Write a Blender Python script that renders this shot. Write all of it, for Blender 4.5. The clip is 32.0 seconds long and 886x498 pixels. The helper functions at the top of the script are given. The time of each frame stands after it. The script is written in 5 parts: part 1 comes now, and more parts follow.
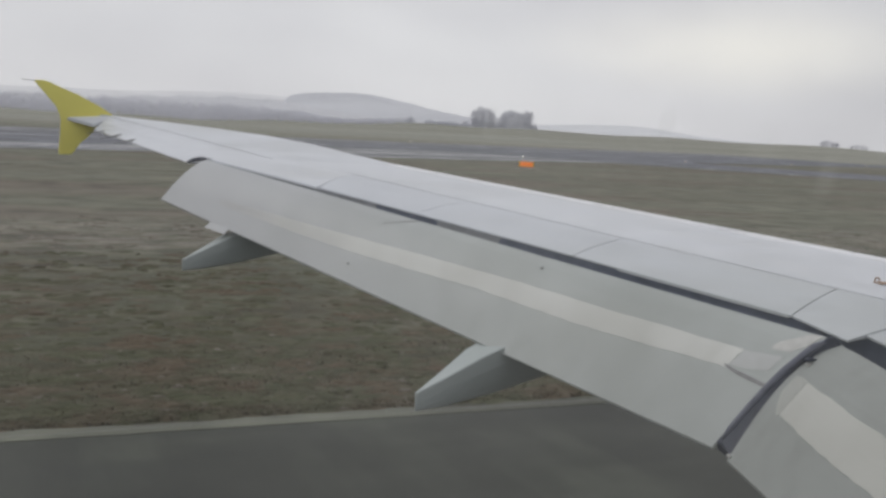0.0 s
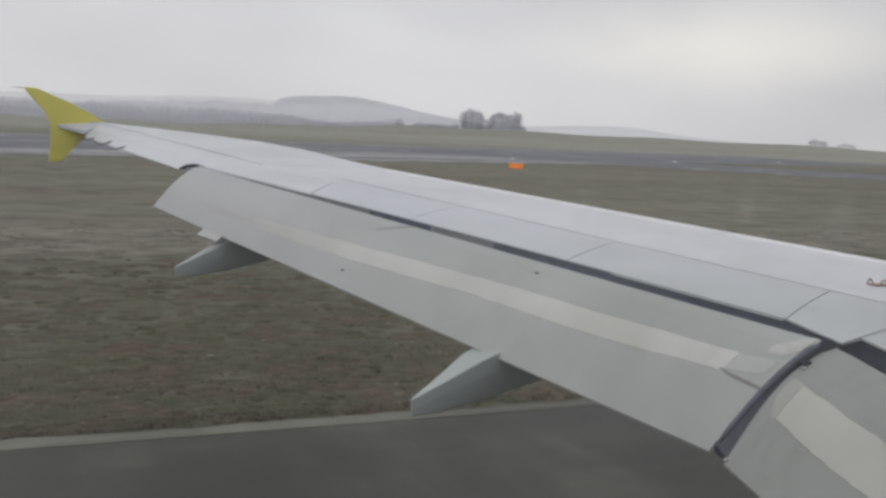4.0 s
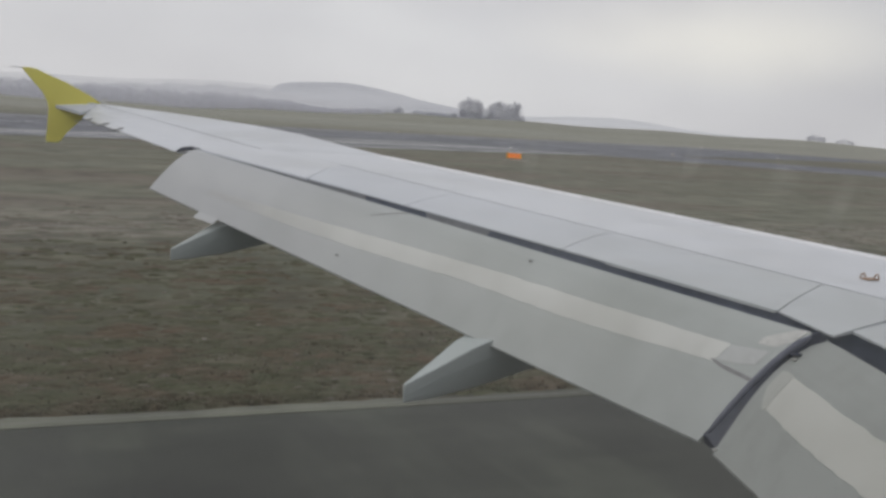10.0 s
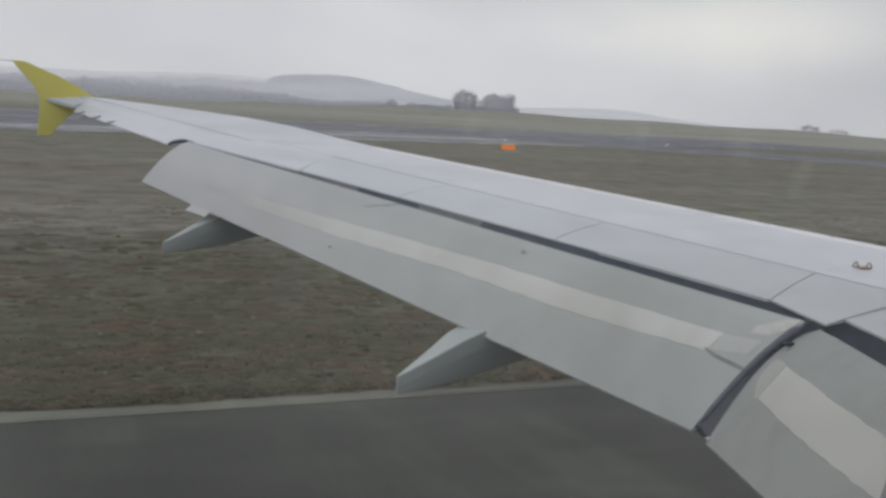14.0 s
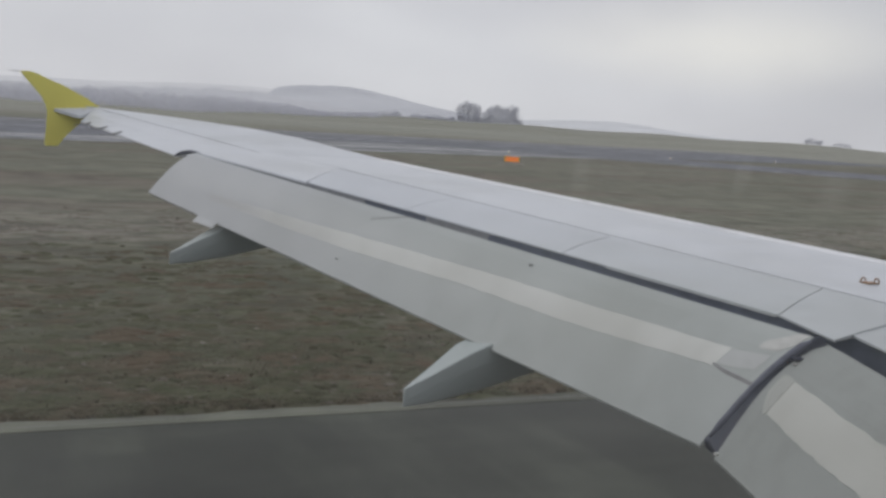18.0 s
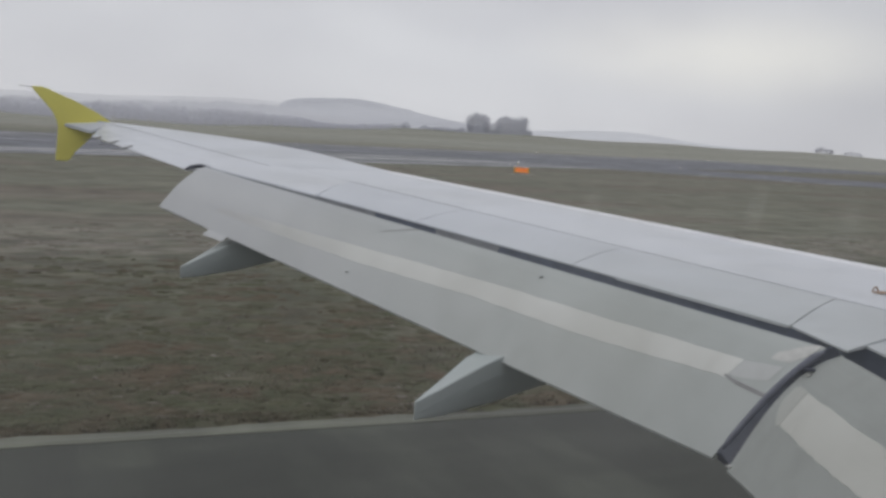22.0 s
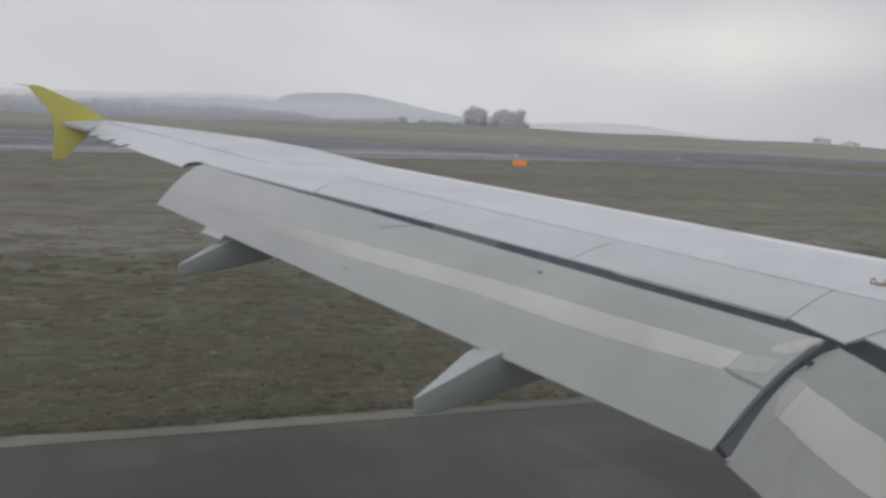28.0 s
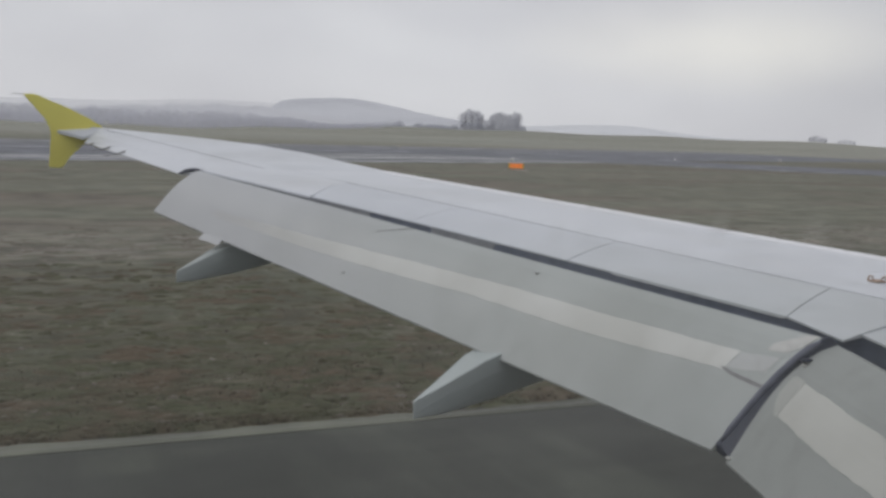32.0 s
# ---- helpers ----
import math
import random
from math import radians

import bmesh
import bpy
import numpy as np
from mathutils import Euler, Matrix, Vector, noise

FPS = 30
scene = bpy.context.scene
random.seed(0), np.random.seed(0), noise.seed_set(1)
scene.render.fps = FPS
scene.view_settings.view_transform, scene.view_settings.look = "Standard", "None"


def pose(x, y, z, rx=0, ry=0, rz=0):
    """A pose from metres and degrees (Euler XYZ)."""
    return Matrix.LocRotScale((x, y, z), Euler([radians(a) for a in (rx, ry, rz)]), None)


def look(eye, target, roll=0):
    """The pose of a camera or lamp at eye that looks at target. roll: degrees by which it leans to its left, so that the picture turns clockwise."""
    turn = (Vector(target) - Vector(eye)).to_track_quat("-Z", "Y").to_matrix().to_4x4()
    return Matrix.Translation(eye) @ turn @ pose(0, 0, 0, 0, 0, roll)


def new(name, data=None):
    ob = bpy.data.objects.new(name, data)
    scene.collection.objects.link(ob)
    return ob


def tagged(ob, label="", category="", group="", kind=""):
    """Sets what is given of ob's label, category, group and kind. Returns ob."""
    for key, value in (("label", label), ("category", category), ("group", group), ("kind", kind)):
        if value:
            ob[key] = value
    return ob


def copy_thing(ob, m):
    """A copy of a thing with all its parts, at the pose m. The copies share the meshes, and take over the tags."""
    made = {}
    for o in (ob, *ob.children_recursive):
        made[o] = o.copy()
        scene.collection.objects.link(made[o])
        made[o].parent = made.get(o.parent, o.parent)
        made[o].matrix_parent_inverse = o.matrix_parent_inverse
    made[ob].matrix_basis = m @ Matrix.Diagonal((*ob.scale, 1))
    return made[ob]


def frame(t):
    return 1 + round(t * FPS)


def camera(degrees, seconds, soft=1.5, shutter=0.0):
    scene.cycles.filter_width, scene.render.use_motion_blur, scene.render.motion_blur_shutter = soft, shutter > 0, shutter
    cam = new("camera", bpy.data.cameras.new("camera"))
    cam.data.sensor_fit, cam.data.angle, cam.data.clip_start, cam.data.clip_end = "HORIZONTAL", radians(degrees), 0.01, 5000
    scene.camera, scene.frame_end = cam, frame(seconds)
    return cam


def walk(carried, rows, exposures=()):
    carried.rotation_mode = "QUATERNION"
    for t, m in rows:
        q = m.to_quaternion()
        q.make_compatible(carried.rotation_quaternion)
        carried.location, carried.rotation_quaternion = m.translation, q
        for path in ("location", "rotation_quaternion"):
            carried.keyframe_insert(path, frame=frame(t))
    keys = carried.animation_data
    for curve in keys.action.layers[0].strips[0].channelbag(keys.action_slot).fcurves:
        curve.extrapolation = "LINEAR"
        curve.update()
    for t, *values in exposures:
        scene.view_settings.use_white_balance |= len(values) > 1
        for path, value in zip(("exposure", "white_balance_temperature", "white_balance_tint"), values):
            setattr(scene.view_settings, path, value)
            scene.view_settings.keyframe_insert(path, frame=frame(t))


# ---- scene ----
# An airport on a grey winter day, seen from a cabin window behind the port wing of a taxiing airliner.
# x: along the aircraft, towards its nose; y: out to port from its centre line; z: up from the pavement.
cam = camera(44.93, 32.0, soft=3.0)
PATH = [
    # seconds, x, y, z, yaw, pitch, roll
    (0.0, -4.230, 1.581, 4.343, -24.69, -6.49, -3.39),
    (0.5, -4.260, 1.588, 4.367, -25.01, -6.64, -3.06),
    (1.0, -4.257, 1.591, 4.359, -24.99, -6.85, -3.26),
    (1.5, -4.248, 1.597, 4.362, -24.77, -6.72, -3.38),
    (2.0, -4.250, 1.600, 4.360, -25.28, -6.53, -3.08),
    (2.5, -4.257, 1.589, 4.358, -24.79, -6.46, -3.61),
    (3.0, -4.255, 1.608, 4.364, -24.85, -6.48, -3.31),
    (3.5, -4.256, 1.592, 4.364, -25.10, -6.31, -3.07),
    (5.5, -4.271, 1.607, 4.385, -25.48, -6.42, -2.73),
    (6.0, -4.252, 1.580, 4.361, -25.10, -6.21, -2.81),
    (6.5, -4.259, 1.603, 4.358, -25.11, -6.59, -2.45),
    (7.0, -4.262, 1.594, 4.375, -25.00, -6.79, -3.28),
    (7.5, -4.245, 1.600, 4.353, -25.44, -6.73, -3.40),
    (8.0, -4.255, 1.598, 4.354, -25.06, -6.82, -3.95),
    (8.5, -4.260, 1.593, 4.354, -25.19, -6.90, -3.83),
    (9.0, -4.244, 1.583, 4.339, -25.21, -6.83, -3.76),
    (9.5, -4.259, 1.604, 4.334, -24.93, -6.85, -4.21),
    (10.0, -4.254, 1.573, 4.355, -25.33, -6.94, -3.97),
    (10.5, -4.257, 1.574, 4.342, -24.97, -6.86, -5.07),
    (11.0, -4.279, 1.601, 4.343, -24.98, -6.43, -4.03),
    (11.5, -4.260, 1.611, 4.366, -25.00, -7.32, -4.42),
    (12.0, -4.260, 1.589, 4.374, -25.19, -7.41, -3.92),
    (12.5, -4.265, 1.599, 4.358, -25.18, -7.52, -4.05),
    (13.0, -4.240, 1.584, 4.354, -25.39, -7.19, -3.64),
    (13.5, -4.252, 1.605, 4.369, -25.60, -7.27, -3.55),
    (14.0, -4.232, 1.577, 4.349, -25.64, -7.35, -3.65),
    (14.5, -4.247, 1.583, 4.353, -25.61, -7.31, -3.95),
    (16.5, -4.256, 1.585, 4.372, -25.18, -7.07, -4.12),
    (17.0, -4.254, 1.599, 4.370, -25.33, -6.90, -3.98),
    (17.5, -4.256, 1.601, 4.369, -25.48, -6.99, -4.03),
    (18.0, -4.264, 1.589, 4.357, -25.45, -6.75, -3.97),
    (18.5, -4.260, 1.602, 4.362, -25.44, -6.72, -4.00),
    (19.0, -4.246, 1.600, 4.358, -25.49, -6.65, -3.98),
    (19.5, -4.247, 1.594, 4.356, -25.57, -6.62, -3.83),
    (20.0, -4.238, 1.604, 4.360, -25.48, -6.76, -3.83),
    (20.5, -4.260, 1.598, 4.363, -25.50, -6.75, -3.91),
    (21.0, -4.249, 1.605, 4.354, -25.14, -6.47, -3.91),
    (21.5, -4.274, 1.595, 4.373, -24.97, -5.96, -3.52),
    (22.0, -4.261, 1.595, 4.365, -24.95, -6.18, -3.55),
    (22.5, -4.259, 1.591, 4.368, -25.12, -6.44, -3.89),
    (23.0, -4.253, 1.595, 4.371, -25.20, -6.48, -3.66),
    (23.5, -4.251, 1.598, 4.372, -25.21, -6.39, -3.45),
    (24.0, -4.255, 1.591, 4.371, -25.16, -6.36, -3.36),
    (24.5, -4.250, 1.600, 4.369, -25.27, -6.56, -3.35),
    (25.0, -4.255, 1.605, 4.363, -25.18, -6.53, -3.22),
    (25.5, -4.257, 1.593, 4.356, -25.32, -6.49, -3.20),
    (27.5, -4.258, 1.594, 4.365, -24.90, -6.54, -3.29),
    (28.0, -4.257, 1.592, 4.381, -25.08, -6.51, -2.97),
    (28.5, -4.250, 1.594, 4.362, -24.97, -6.33, -3.15),
    (29.0, -4.248, 1.587, 4.370, -25.03, -6.43, -2.98),
    (29.5, -4.260, 1.590, 4.372, -25.24, -6.42, -3.02),
    (30.0, -4.249, 1.581, 4.366, -25.12, -6.19, -2.81),
    (30.5, -4.260, 1.595, 4.372, -25.34, -6.16, -2.65),
    (31.0, -4.251, 1.594, 4.357, -25.27, -6.22, -2.61),
    (31.5, -4.264, 1.586, 4.379, -25.26, -6.27, -2.46),
    (32.0, -4.257, 1.585, 4.375, -25.28, -6.30, -2.25),
]
walk(cam, [(t, pose(x, y, z, 90 + pitch, roll, yaw)) for t, x, y, z, yaw, pitch, roll in PATH],
     exposures=[(0, 0.10, 6660, 10.0), (3.5, 0.08, 6680, 10.0), (7, 0.05, 6720, 10.0), (10, 0.03, 6700, 10.0), (13, 0.01, 6560, 10.4), (20, 0.0, 6530, 10.4), (32, 0.0, 6560, 10.4)])
EYE = Vector((-4.246, 1.6, 4.358))

# ---- world, sun ----
SUN_AZ, SUN_EL = -55.0, 34.0          # degrees from +y towards +x, and above the horizon
sun_way = Vector((math.sin(radians(SUN_AZ)) * math.cos(radians(SUN_EL)),
                  math.cos(radians(SUN_AZ)) * math.cos(radians(SUN_EL)), math.sin(radians(SUN_EL))))


def make_world():
    w = bpy.data.worlds.new("overcast")
    scene.world = w
    w.use_nodes = True
    nt = w.node_tree
    n, l = nt.nodes, nt.links
    n.clear()
    out, bg = n.new("ShaderNodeOutputWorld"), n.new("ShaderNodeBackground")
    sky = n.new("ShaderNodeTexSky")
    sky.sky_type, sky.sun_disc = "NISHITA", False
    sky.sun_elevation, sky.sun_rotation = radians(SUN_EL), radians(SUN_AZ)
    dim = n.new("ShaderNodeVectorMath")
    dim.operation = "SCALE"
    dim.inputs["Scale"].default_value = 0.06
    l.new(sky.outputs[0], dim.inputs[0])
    co = n.new("ShaderNodeTexCoord")
    stretch = n.new("ShaderNodeMapping")
    stretch.inputs["Scale"].default_value = (1.0, 1.0, 2.6)
    l.new(co.outputs["Generated"], stretch.inputs[0])
    cloud = n.new("ShaderNodeTexNoise")
    cloud.inputs["Scale"].default_value, cloud.inputs["Detail"].default_value = 3.2, 5.0
    cloud.inputs["Roughness"].default_value = 0.5
    l.new(stretch.outputs[0], cloud.inputs["Vector"])
    ramp = n.new("ShaderNodeValToRGB")
    ramp.color_ramp.elements[0].position, ramp.color_ramp.elements[0].color = 0.34, (0.560, 0.570, 0.612, 1)
    ramp.color_ramp.elements[1].position, ramp.color_ramp.elements[1].color = 0.68, (0.668, 0.682, 0.717, 1)
    l.new(cloud.outputs[0], ramp.inputs[0])
    # thinner cloud: a long, faint, warm brightening low in the sky
    drift = n.new("ShaderNodeMapping")
    drift.vector_type = "TEXTURE"
    drift.inputs["Location"].default_value = (0.64, 0.77, 0.085)
    drift.inputs["Scale"].default_value = (0.23, 0.23, 0.055)
    l.new(co.outputs["Generated"], drift.inputs[0])
    far_off = n.new("ShaderNodeVectorMath")
    far_off.operation = "LENGTH"
    l.new(drift.outputs[0], far_off.inputs[0])
    glow = n.new("ShaderNodeMapRange")
    glow.inputs["To Min"].default_value, glow.inputs["To Max"].default_value = 1.25, 0.0
    glow.interpolation_type = "SMOOTHSTEP"
    l.new(far_off.outputs["Value"], glow.inputs["Value"])
    amount = n.new("ShaderNodeMath")
    amount.operation = "MULTIPLY"
    l.new(glow.outputs[0], amount.inputs[0])
    l.new(cloud.outputs[0], amount.inputs[1])
    warm = n.new("ShaderNodeMix")
    warm.data_type = "RGBA"
    warm.inputs["B"].default_value = (0.92, 0.912, 0.86, 1)
    l.new(amount.outputs[0], warm.inputs["Factor"])
    l.new(ramp.outputs[0], warm.inputs["A"])
    # a heavier bank of cloud towards the nose
    bank = n.new("ShaderNodeSeparateXYZ")
    l.new(co.outputs["Generated"], bank.inputs[0])
    heavy = n.new("ShaderNodeMapRange")
    heavy.interpolation_type = "SMOOTHSTEP"
    heavy.inputs["From Min"].default_value, heavy.inputs["From Max"].default_value = 0.52, 0.86
    heavy.inputs["To Min"].default_value, heavy.inputs["To Max"].default_value = 1.0, 0.86
    l.new(bank.outputs["X"], heavy.inputs["Value"])
    toned = n.new("ShaderNodeVectorMath")
    toned.operation = "SCALE"
    l.new(warm.outputs["Result"], toned.inputs[0])
    l.new(heavy.outputs[0], toned.inputs["Scale"])
    mix = n.new("ShaderNodeMix")
    mix.data_type = "RGBA"
    mix.inputs["Factor"].default_value = 0.95
    l.new(dim.outputs[0], mix.inputs["A"])
    l.new(toned.outputs[0], mix.inputs["B"])
    l.new(mix.outputs["Result"], bg.inputs["Color"])
    bg.inputs["Strength"].default_value = 1.0
    l.new(bg.outputs[0], out.inputs[0])


make_world()
sun = new("sun", bpy.data.lights.new("sun", "SUN"))
sun.data.energy, sun.data.angle, sun.data.color = 0.32, radians(35), (1.0, 0.985, 0.96)
sun.matrix_world = look(sun_way * 50, (0, 0, 0))


# ---- materials ----
class Mat:
    """A node material with a Principled shader and short ways to wire it."""

    def __init__(self, name, rough=0.6, metal=0.0, spec=0.5):
        self.m = bpy.data.materials.new(name)
        self.m.use_nodes = True
        self.t = self.m.node_tree
        self.b = self.t.nodes["Principled BSDF"]
        self.b.inputs["Roughness"].default_value = rough
        self.b.inputs["Metallic"].default_value = metal
        self.b.inputs["Specular IOR Level"].default_value = spec
        self.co = self.t.nodes.new("ShaderNodeTexCoord").outputs["Object"]

    def plug(self, a, b):
        self.t.links.new(a, b)

    def noise(self, scale, detail=4.0, stretch=(1, 1, 1), rough=0.55):
        mp = self.t.nodes.new("ShaderNodeMapping")
        mp.inputs["Scale"].default_value = stretch
        self.plug(self.co, mp.inputs[0])
        nz = self.t.nodes.new("ShaderNodeTexNoise")
        nz.inputs["Scale"].default_value, nz.inputs["Detail"].default_value = scale, detail
        nz.inputs["Roughness"].default_value = rough
        self.plug(mp.outputs[0], nz.inputs["Vector"])
        return nz.outputs[0]

    def ramp(self, fac, *stops):
        r = self.t.nodes.new("ShaderNodeValToRGB")
        e = r.color_ramp.elements
        while len(e) < len(stops):
            e.new(0.5)
        for k, (p, c) in zip(e, stops):
            k.position, k.color = p, (*c, 1) if len(c) == 3 else c
        self.plug(fac, r.inputs[0])
        return r.outputs[0]

    def mix(self, fac, a, b, how="MIX"):
        x = self.t.nodes.new("ShaderNodeMix")
        x.data_type, x.blend_type = "RGBA", how
        for v, s in ((fac, "Factor"), (a, "A"), (b, "B")):
            if isinstance(v, (int, float)):
                x.inputs[s].default_value = v
            elif isinstance(v, tuple):
                x.inputs[s].default_value = (*v, 1)
            else:
                self.plug(v, x.inputs[s])
        return x.outputs["Result"]

    def color(self, c):
        if isinstance(c, tuple):
            self.b.inputs["Base Color"].default_value = (*c, 1)
        else:
            self.plug(c, self.b.inputs["Base Color"])
        return self

    def rough(self, fac, lo, hi):
        r = self.t.nodes.new("ShaderNodeMapRange")
        r.inputs["To Min"].default_value, r.inputs["To Max"].default_value = lo, hi
        r.inputs["From Min"].default_value, r.inputs["From Max"].default_value = 0.3, 0.7
        self.plug(fac, r.inputs["Value"])
        self.plug(r.outputs[0], self.b.inputs["Roughness"])
        return self

    def bump(self, fac, strength, dist=0.01):
        bp = self.t.nodes.new("ShaderNodeBump")
        bp.inputs["Strength"].default_value, bp.inputs["Distance"].default_value = strength, dist
        self.plug(fac, bp.inputs["Height"])
        self.plug(bp.outputs[0], self.b.inputs["Normal"])
        return self

    def random(self, island=False):
        if island:
            return self.t.nodes.new("ShaderNodeNewGeometry").outputs["Random Per Island"]
        return self.t.nodes.new("ShaderNodeObjectInfo").outputs["Random"]

    def glow(self, c, k):
        self.b.inputs["Emission Color"].default_value = (*c, 1)
        self.b.inputs["Emission Strength"].default_value = k
        return self


def paint(name, base, rough=0.38, grime=(0.82, 0.82, 0.8), amount=0.5, streak=(0.35, 1.6, 1.0), spec=0.3, fade=None):
    """Aircraft paint: broad staining, chordwise streaks and fine speckle; fade: (y from, y to, colour) blends the base
    colour along the span.
    """
    m = Mat(name, rough, spec=spec)
    broad = m.ramp(m.noise(0.9, 5), (0.42, (0, 0, 0)), (0.75, (1, 1, 1)))
    lines = m.ramp(m.noise(5.0, 6, streak), (0.45, (0, 0, 0)), (0.8, (1, 1, 1)))
    fine = m.noise(60, 3)
    dirty = tuple(b * g for b, g in zip(base, grime))
    c = m.mix(broad, base, dirty)
    c = m.mix(m.mix(amount, (0, 0, 0), lines), c, tuple(0.8 * v for v in dirty))
    # span blend: daylight put into spoiler and flap colour, real fading on the stripe
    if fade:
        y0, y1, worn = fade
        along_y, far, span_tone = m.t.nodes.new("ShaderNodeSeparateXYZ"), m.t.nodes.new("ShaderNodeMapRange"), m.t.nodes.new("ShaderNodeMath")
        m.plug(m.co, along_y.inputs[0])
        span_tone.operation = "MULTIPLY_ADD"
        m.plug(m.noise(2.2, 5, (1, 0.5, 1), 0.65), span_tone.inputs[0])
        span_tone.inputs[1].default_value = 2.6
        m.plug(along_y.outputs["Y"], span_tone.inputs[2])
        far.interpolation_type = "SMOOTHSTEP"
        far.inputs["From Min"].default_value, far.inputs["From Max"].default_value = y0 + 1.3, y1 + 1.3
        m.plug(span_tone.outputs[0], far.inputs["Value"])
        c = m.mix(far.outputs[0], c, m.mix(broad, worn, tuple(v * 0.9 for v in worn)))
    c = m.mix(0.05, c, m.ramp(fine, (0.3, (0.2, 0.2, 0.2)), (0.7, (0.95, 0.95, 0.95))))
    m.color(c).rough(m.noise(3, 4), rough - 0.06, rough + 0.12).bump(m.noise(0.8, 2), 0.06, 0.02)
    return m.m


def plain(name, base, rough=0.5, metal=0.0, vary=0.25, scale=12.0):
    m = Mat(name, rough, metal)
    dark = tuple(v * (1 - vary) for v in base)
    m.color(m.ramp(m.noise(scale, 5), (0.3, dark), (0.7, base))).bump(m.noise(scale * 6, 3), 0.08, 0.004)
    return m.m


M_WING = paint("wing_white_grey_paint", (0.69, 0.715, 0.755), 0.34, amount=0.22, spec=0.5)
M_SLAT = paint("slat_paint", (0.87, 0.875, 0.90), 0.3, amount=0.15, spec=0.5)
# darker inboard: the dimmer light there is put into the colour
M_SPOILER = paint("spoiler_paint", (0.535, 0.565, 0.575), 0.4, amount=0.28, spec=0.45, fade=(6.6, 10.2, (0.618, 0.648, 0.69)))
# paler, bluer outboard: the sky's reflection put into the base colour
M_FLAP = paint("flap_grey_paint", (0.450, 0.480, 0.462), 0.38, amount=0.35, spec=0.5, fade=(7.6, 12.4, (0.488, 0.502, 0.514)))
# darker copies of outer flap and stripe; shade near the hull put into colour
M_FLAP_IN = paint("inner_flap_shaded_paint", (0.318, 0.337, 0.318), 0.55, amount=0.35)
M_STRIPE_IN = paint("inner_stripe_shaded", (0.53, 0.535, 0.495), 0.65, amount=0.3)
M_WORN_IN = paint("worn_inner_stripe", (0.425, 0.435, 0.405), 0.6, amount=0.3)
M_STRIPE = paint("bare_composite_stripe", (0.73, 0.738, 0.70), 0.65, amount=0.3, fade=(9.6, 12.3, (0.53, 0.535, 0.535)))
M_FAIR = paint("fairing_grey_paint", (0.45, 0.50, 0.492), 0.30, amount=0.25, spec=0.55)
M_FENCE = paint("yellow_fence_paint", (0.84, 0.77, 0.16), 0.4, (0.85, 0.83, 0.8), 0.2)
M_SEAL = plain("dark_rubber_seal", (0.050, 0.058, 0.084), 0.55)
# paler than the seal: daylight on its rounded side put into the colour
M_LIP = plain("lit_rubber_lip", (0.135, 0.145, 0.185), 0.5)
M_COVE = plain("grey_wing_cove_paint", (0.50, 0.51, 0.55), 0.7)
M_SEAM = plain("dark_panel_gap", (0.02, 0.021, 0.025), 0.8)
M_PATCH = plain("cream_sealant_patch", (0.64, 0.64, 0.61), 0.55, 0, 0.2, 25)
M_SCRATCH = plain("dull_scuff", (0.30, 0.30, 0.30), 0.5, 0, 0.3, 20)
# slate tone that paints the darkest shade of the spoiler gap
M_GAPSHADE = plain("slate_gap_shade", (0.23, 0.26, 0.34), 0.6)
M_SMUDGE = plain("worn_grey_patch", (0.25, 0.25, 0.25), 0.5, 0, 0.3, 20)
M_METAL = plain("dull_steel", (0.4, 0.4, 0.4), 0.35, 1.0)
M_RUST = plain("brown_yellow_hook_paint", (0.50, 0.33, 0.22), 0.5, 0.0, 0.5, 40)
# hull colour unseen; greyed so it bounces less light onto the flaps
M_WHITE = plain("dimmed_fuselage_paint", (0.5, 0.5, 0.5), 0.3, 0, 0.06)
M_TYRE = plain("tyre_rubber", (0.03, 0.03, 0.03), 0.8)

# faint upright wipe marks on the pane: place, half size, strength
SMEARS = [((-4.0800, 1.878, 4.3445), (0.0030, 0.2, 0.010), 0.05), ((-4.0690, 1.878, 4.3440), (0.0025, 0.2, 0.006), 0.03), ((-4.0160, 1.878, 4.3465), (0.0030, 0.2, 0.011), 0.07),
          ((-3.9720, 1.878, 4.3430), (0.010, 0.2, 0.012), 0.035), ((-3.9400, 1.878, 4.3330), (0.006, 0.2, 0.014), 0.05)]


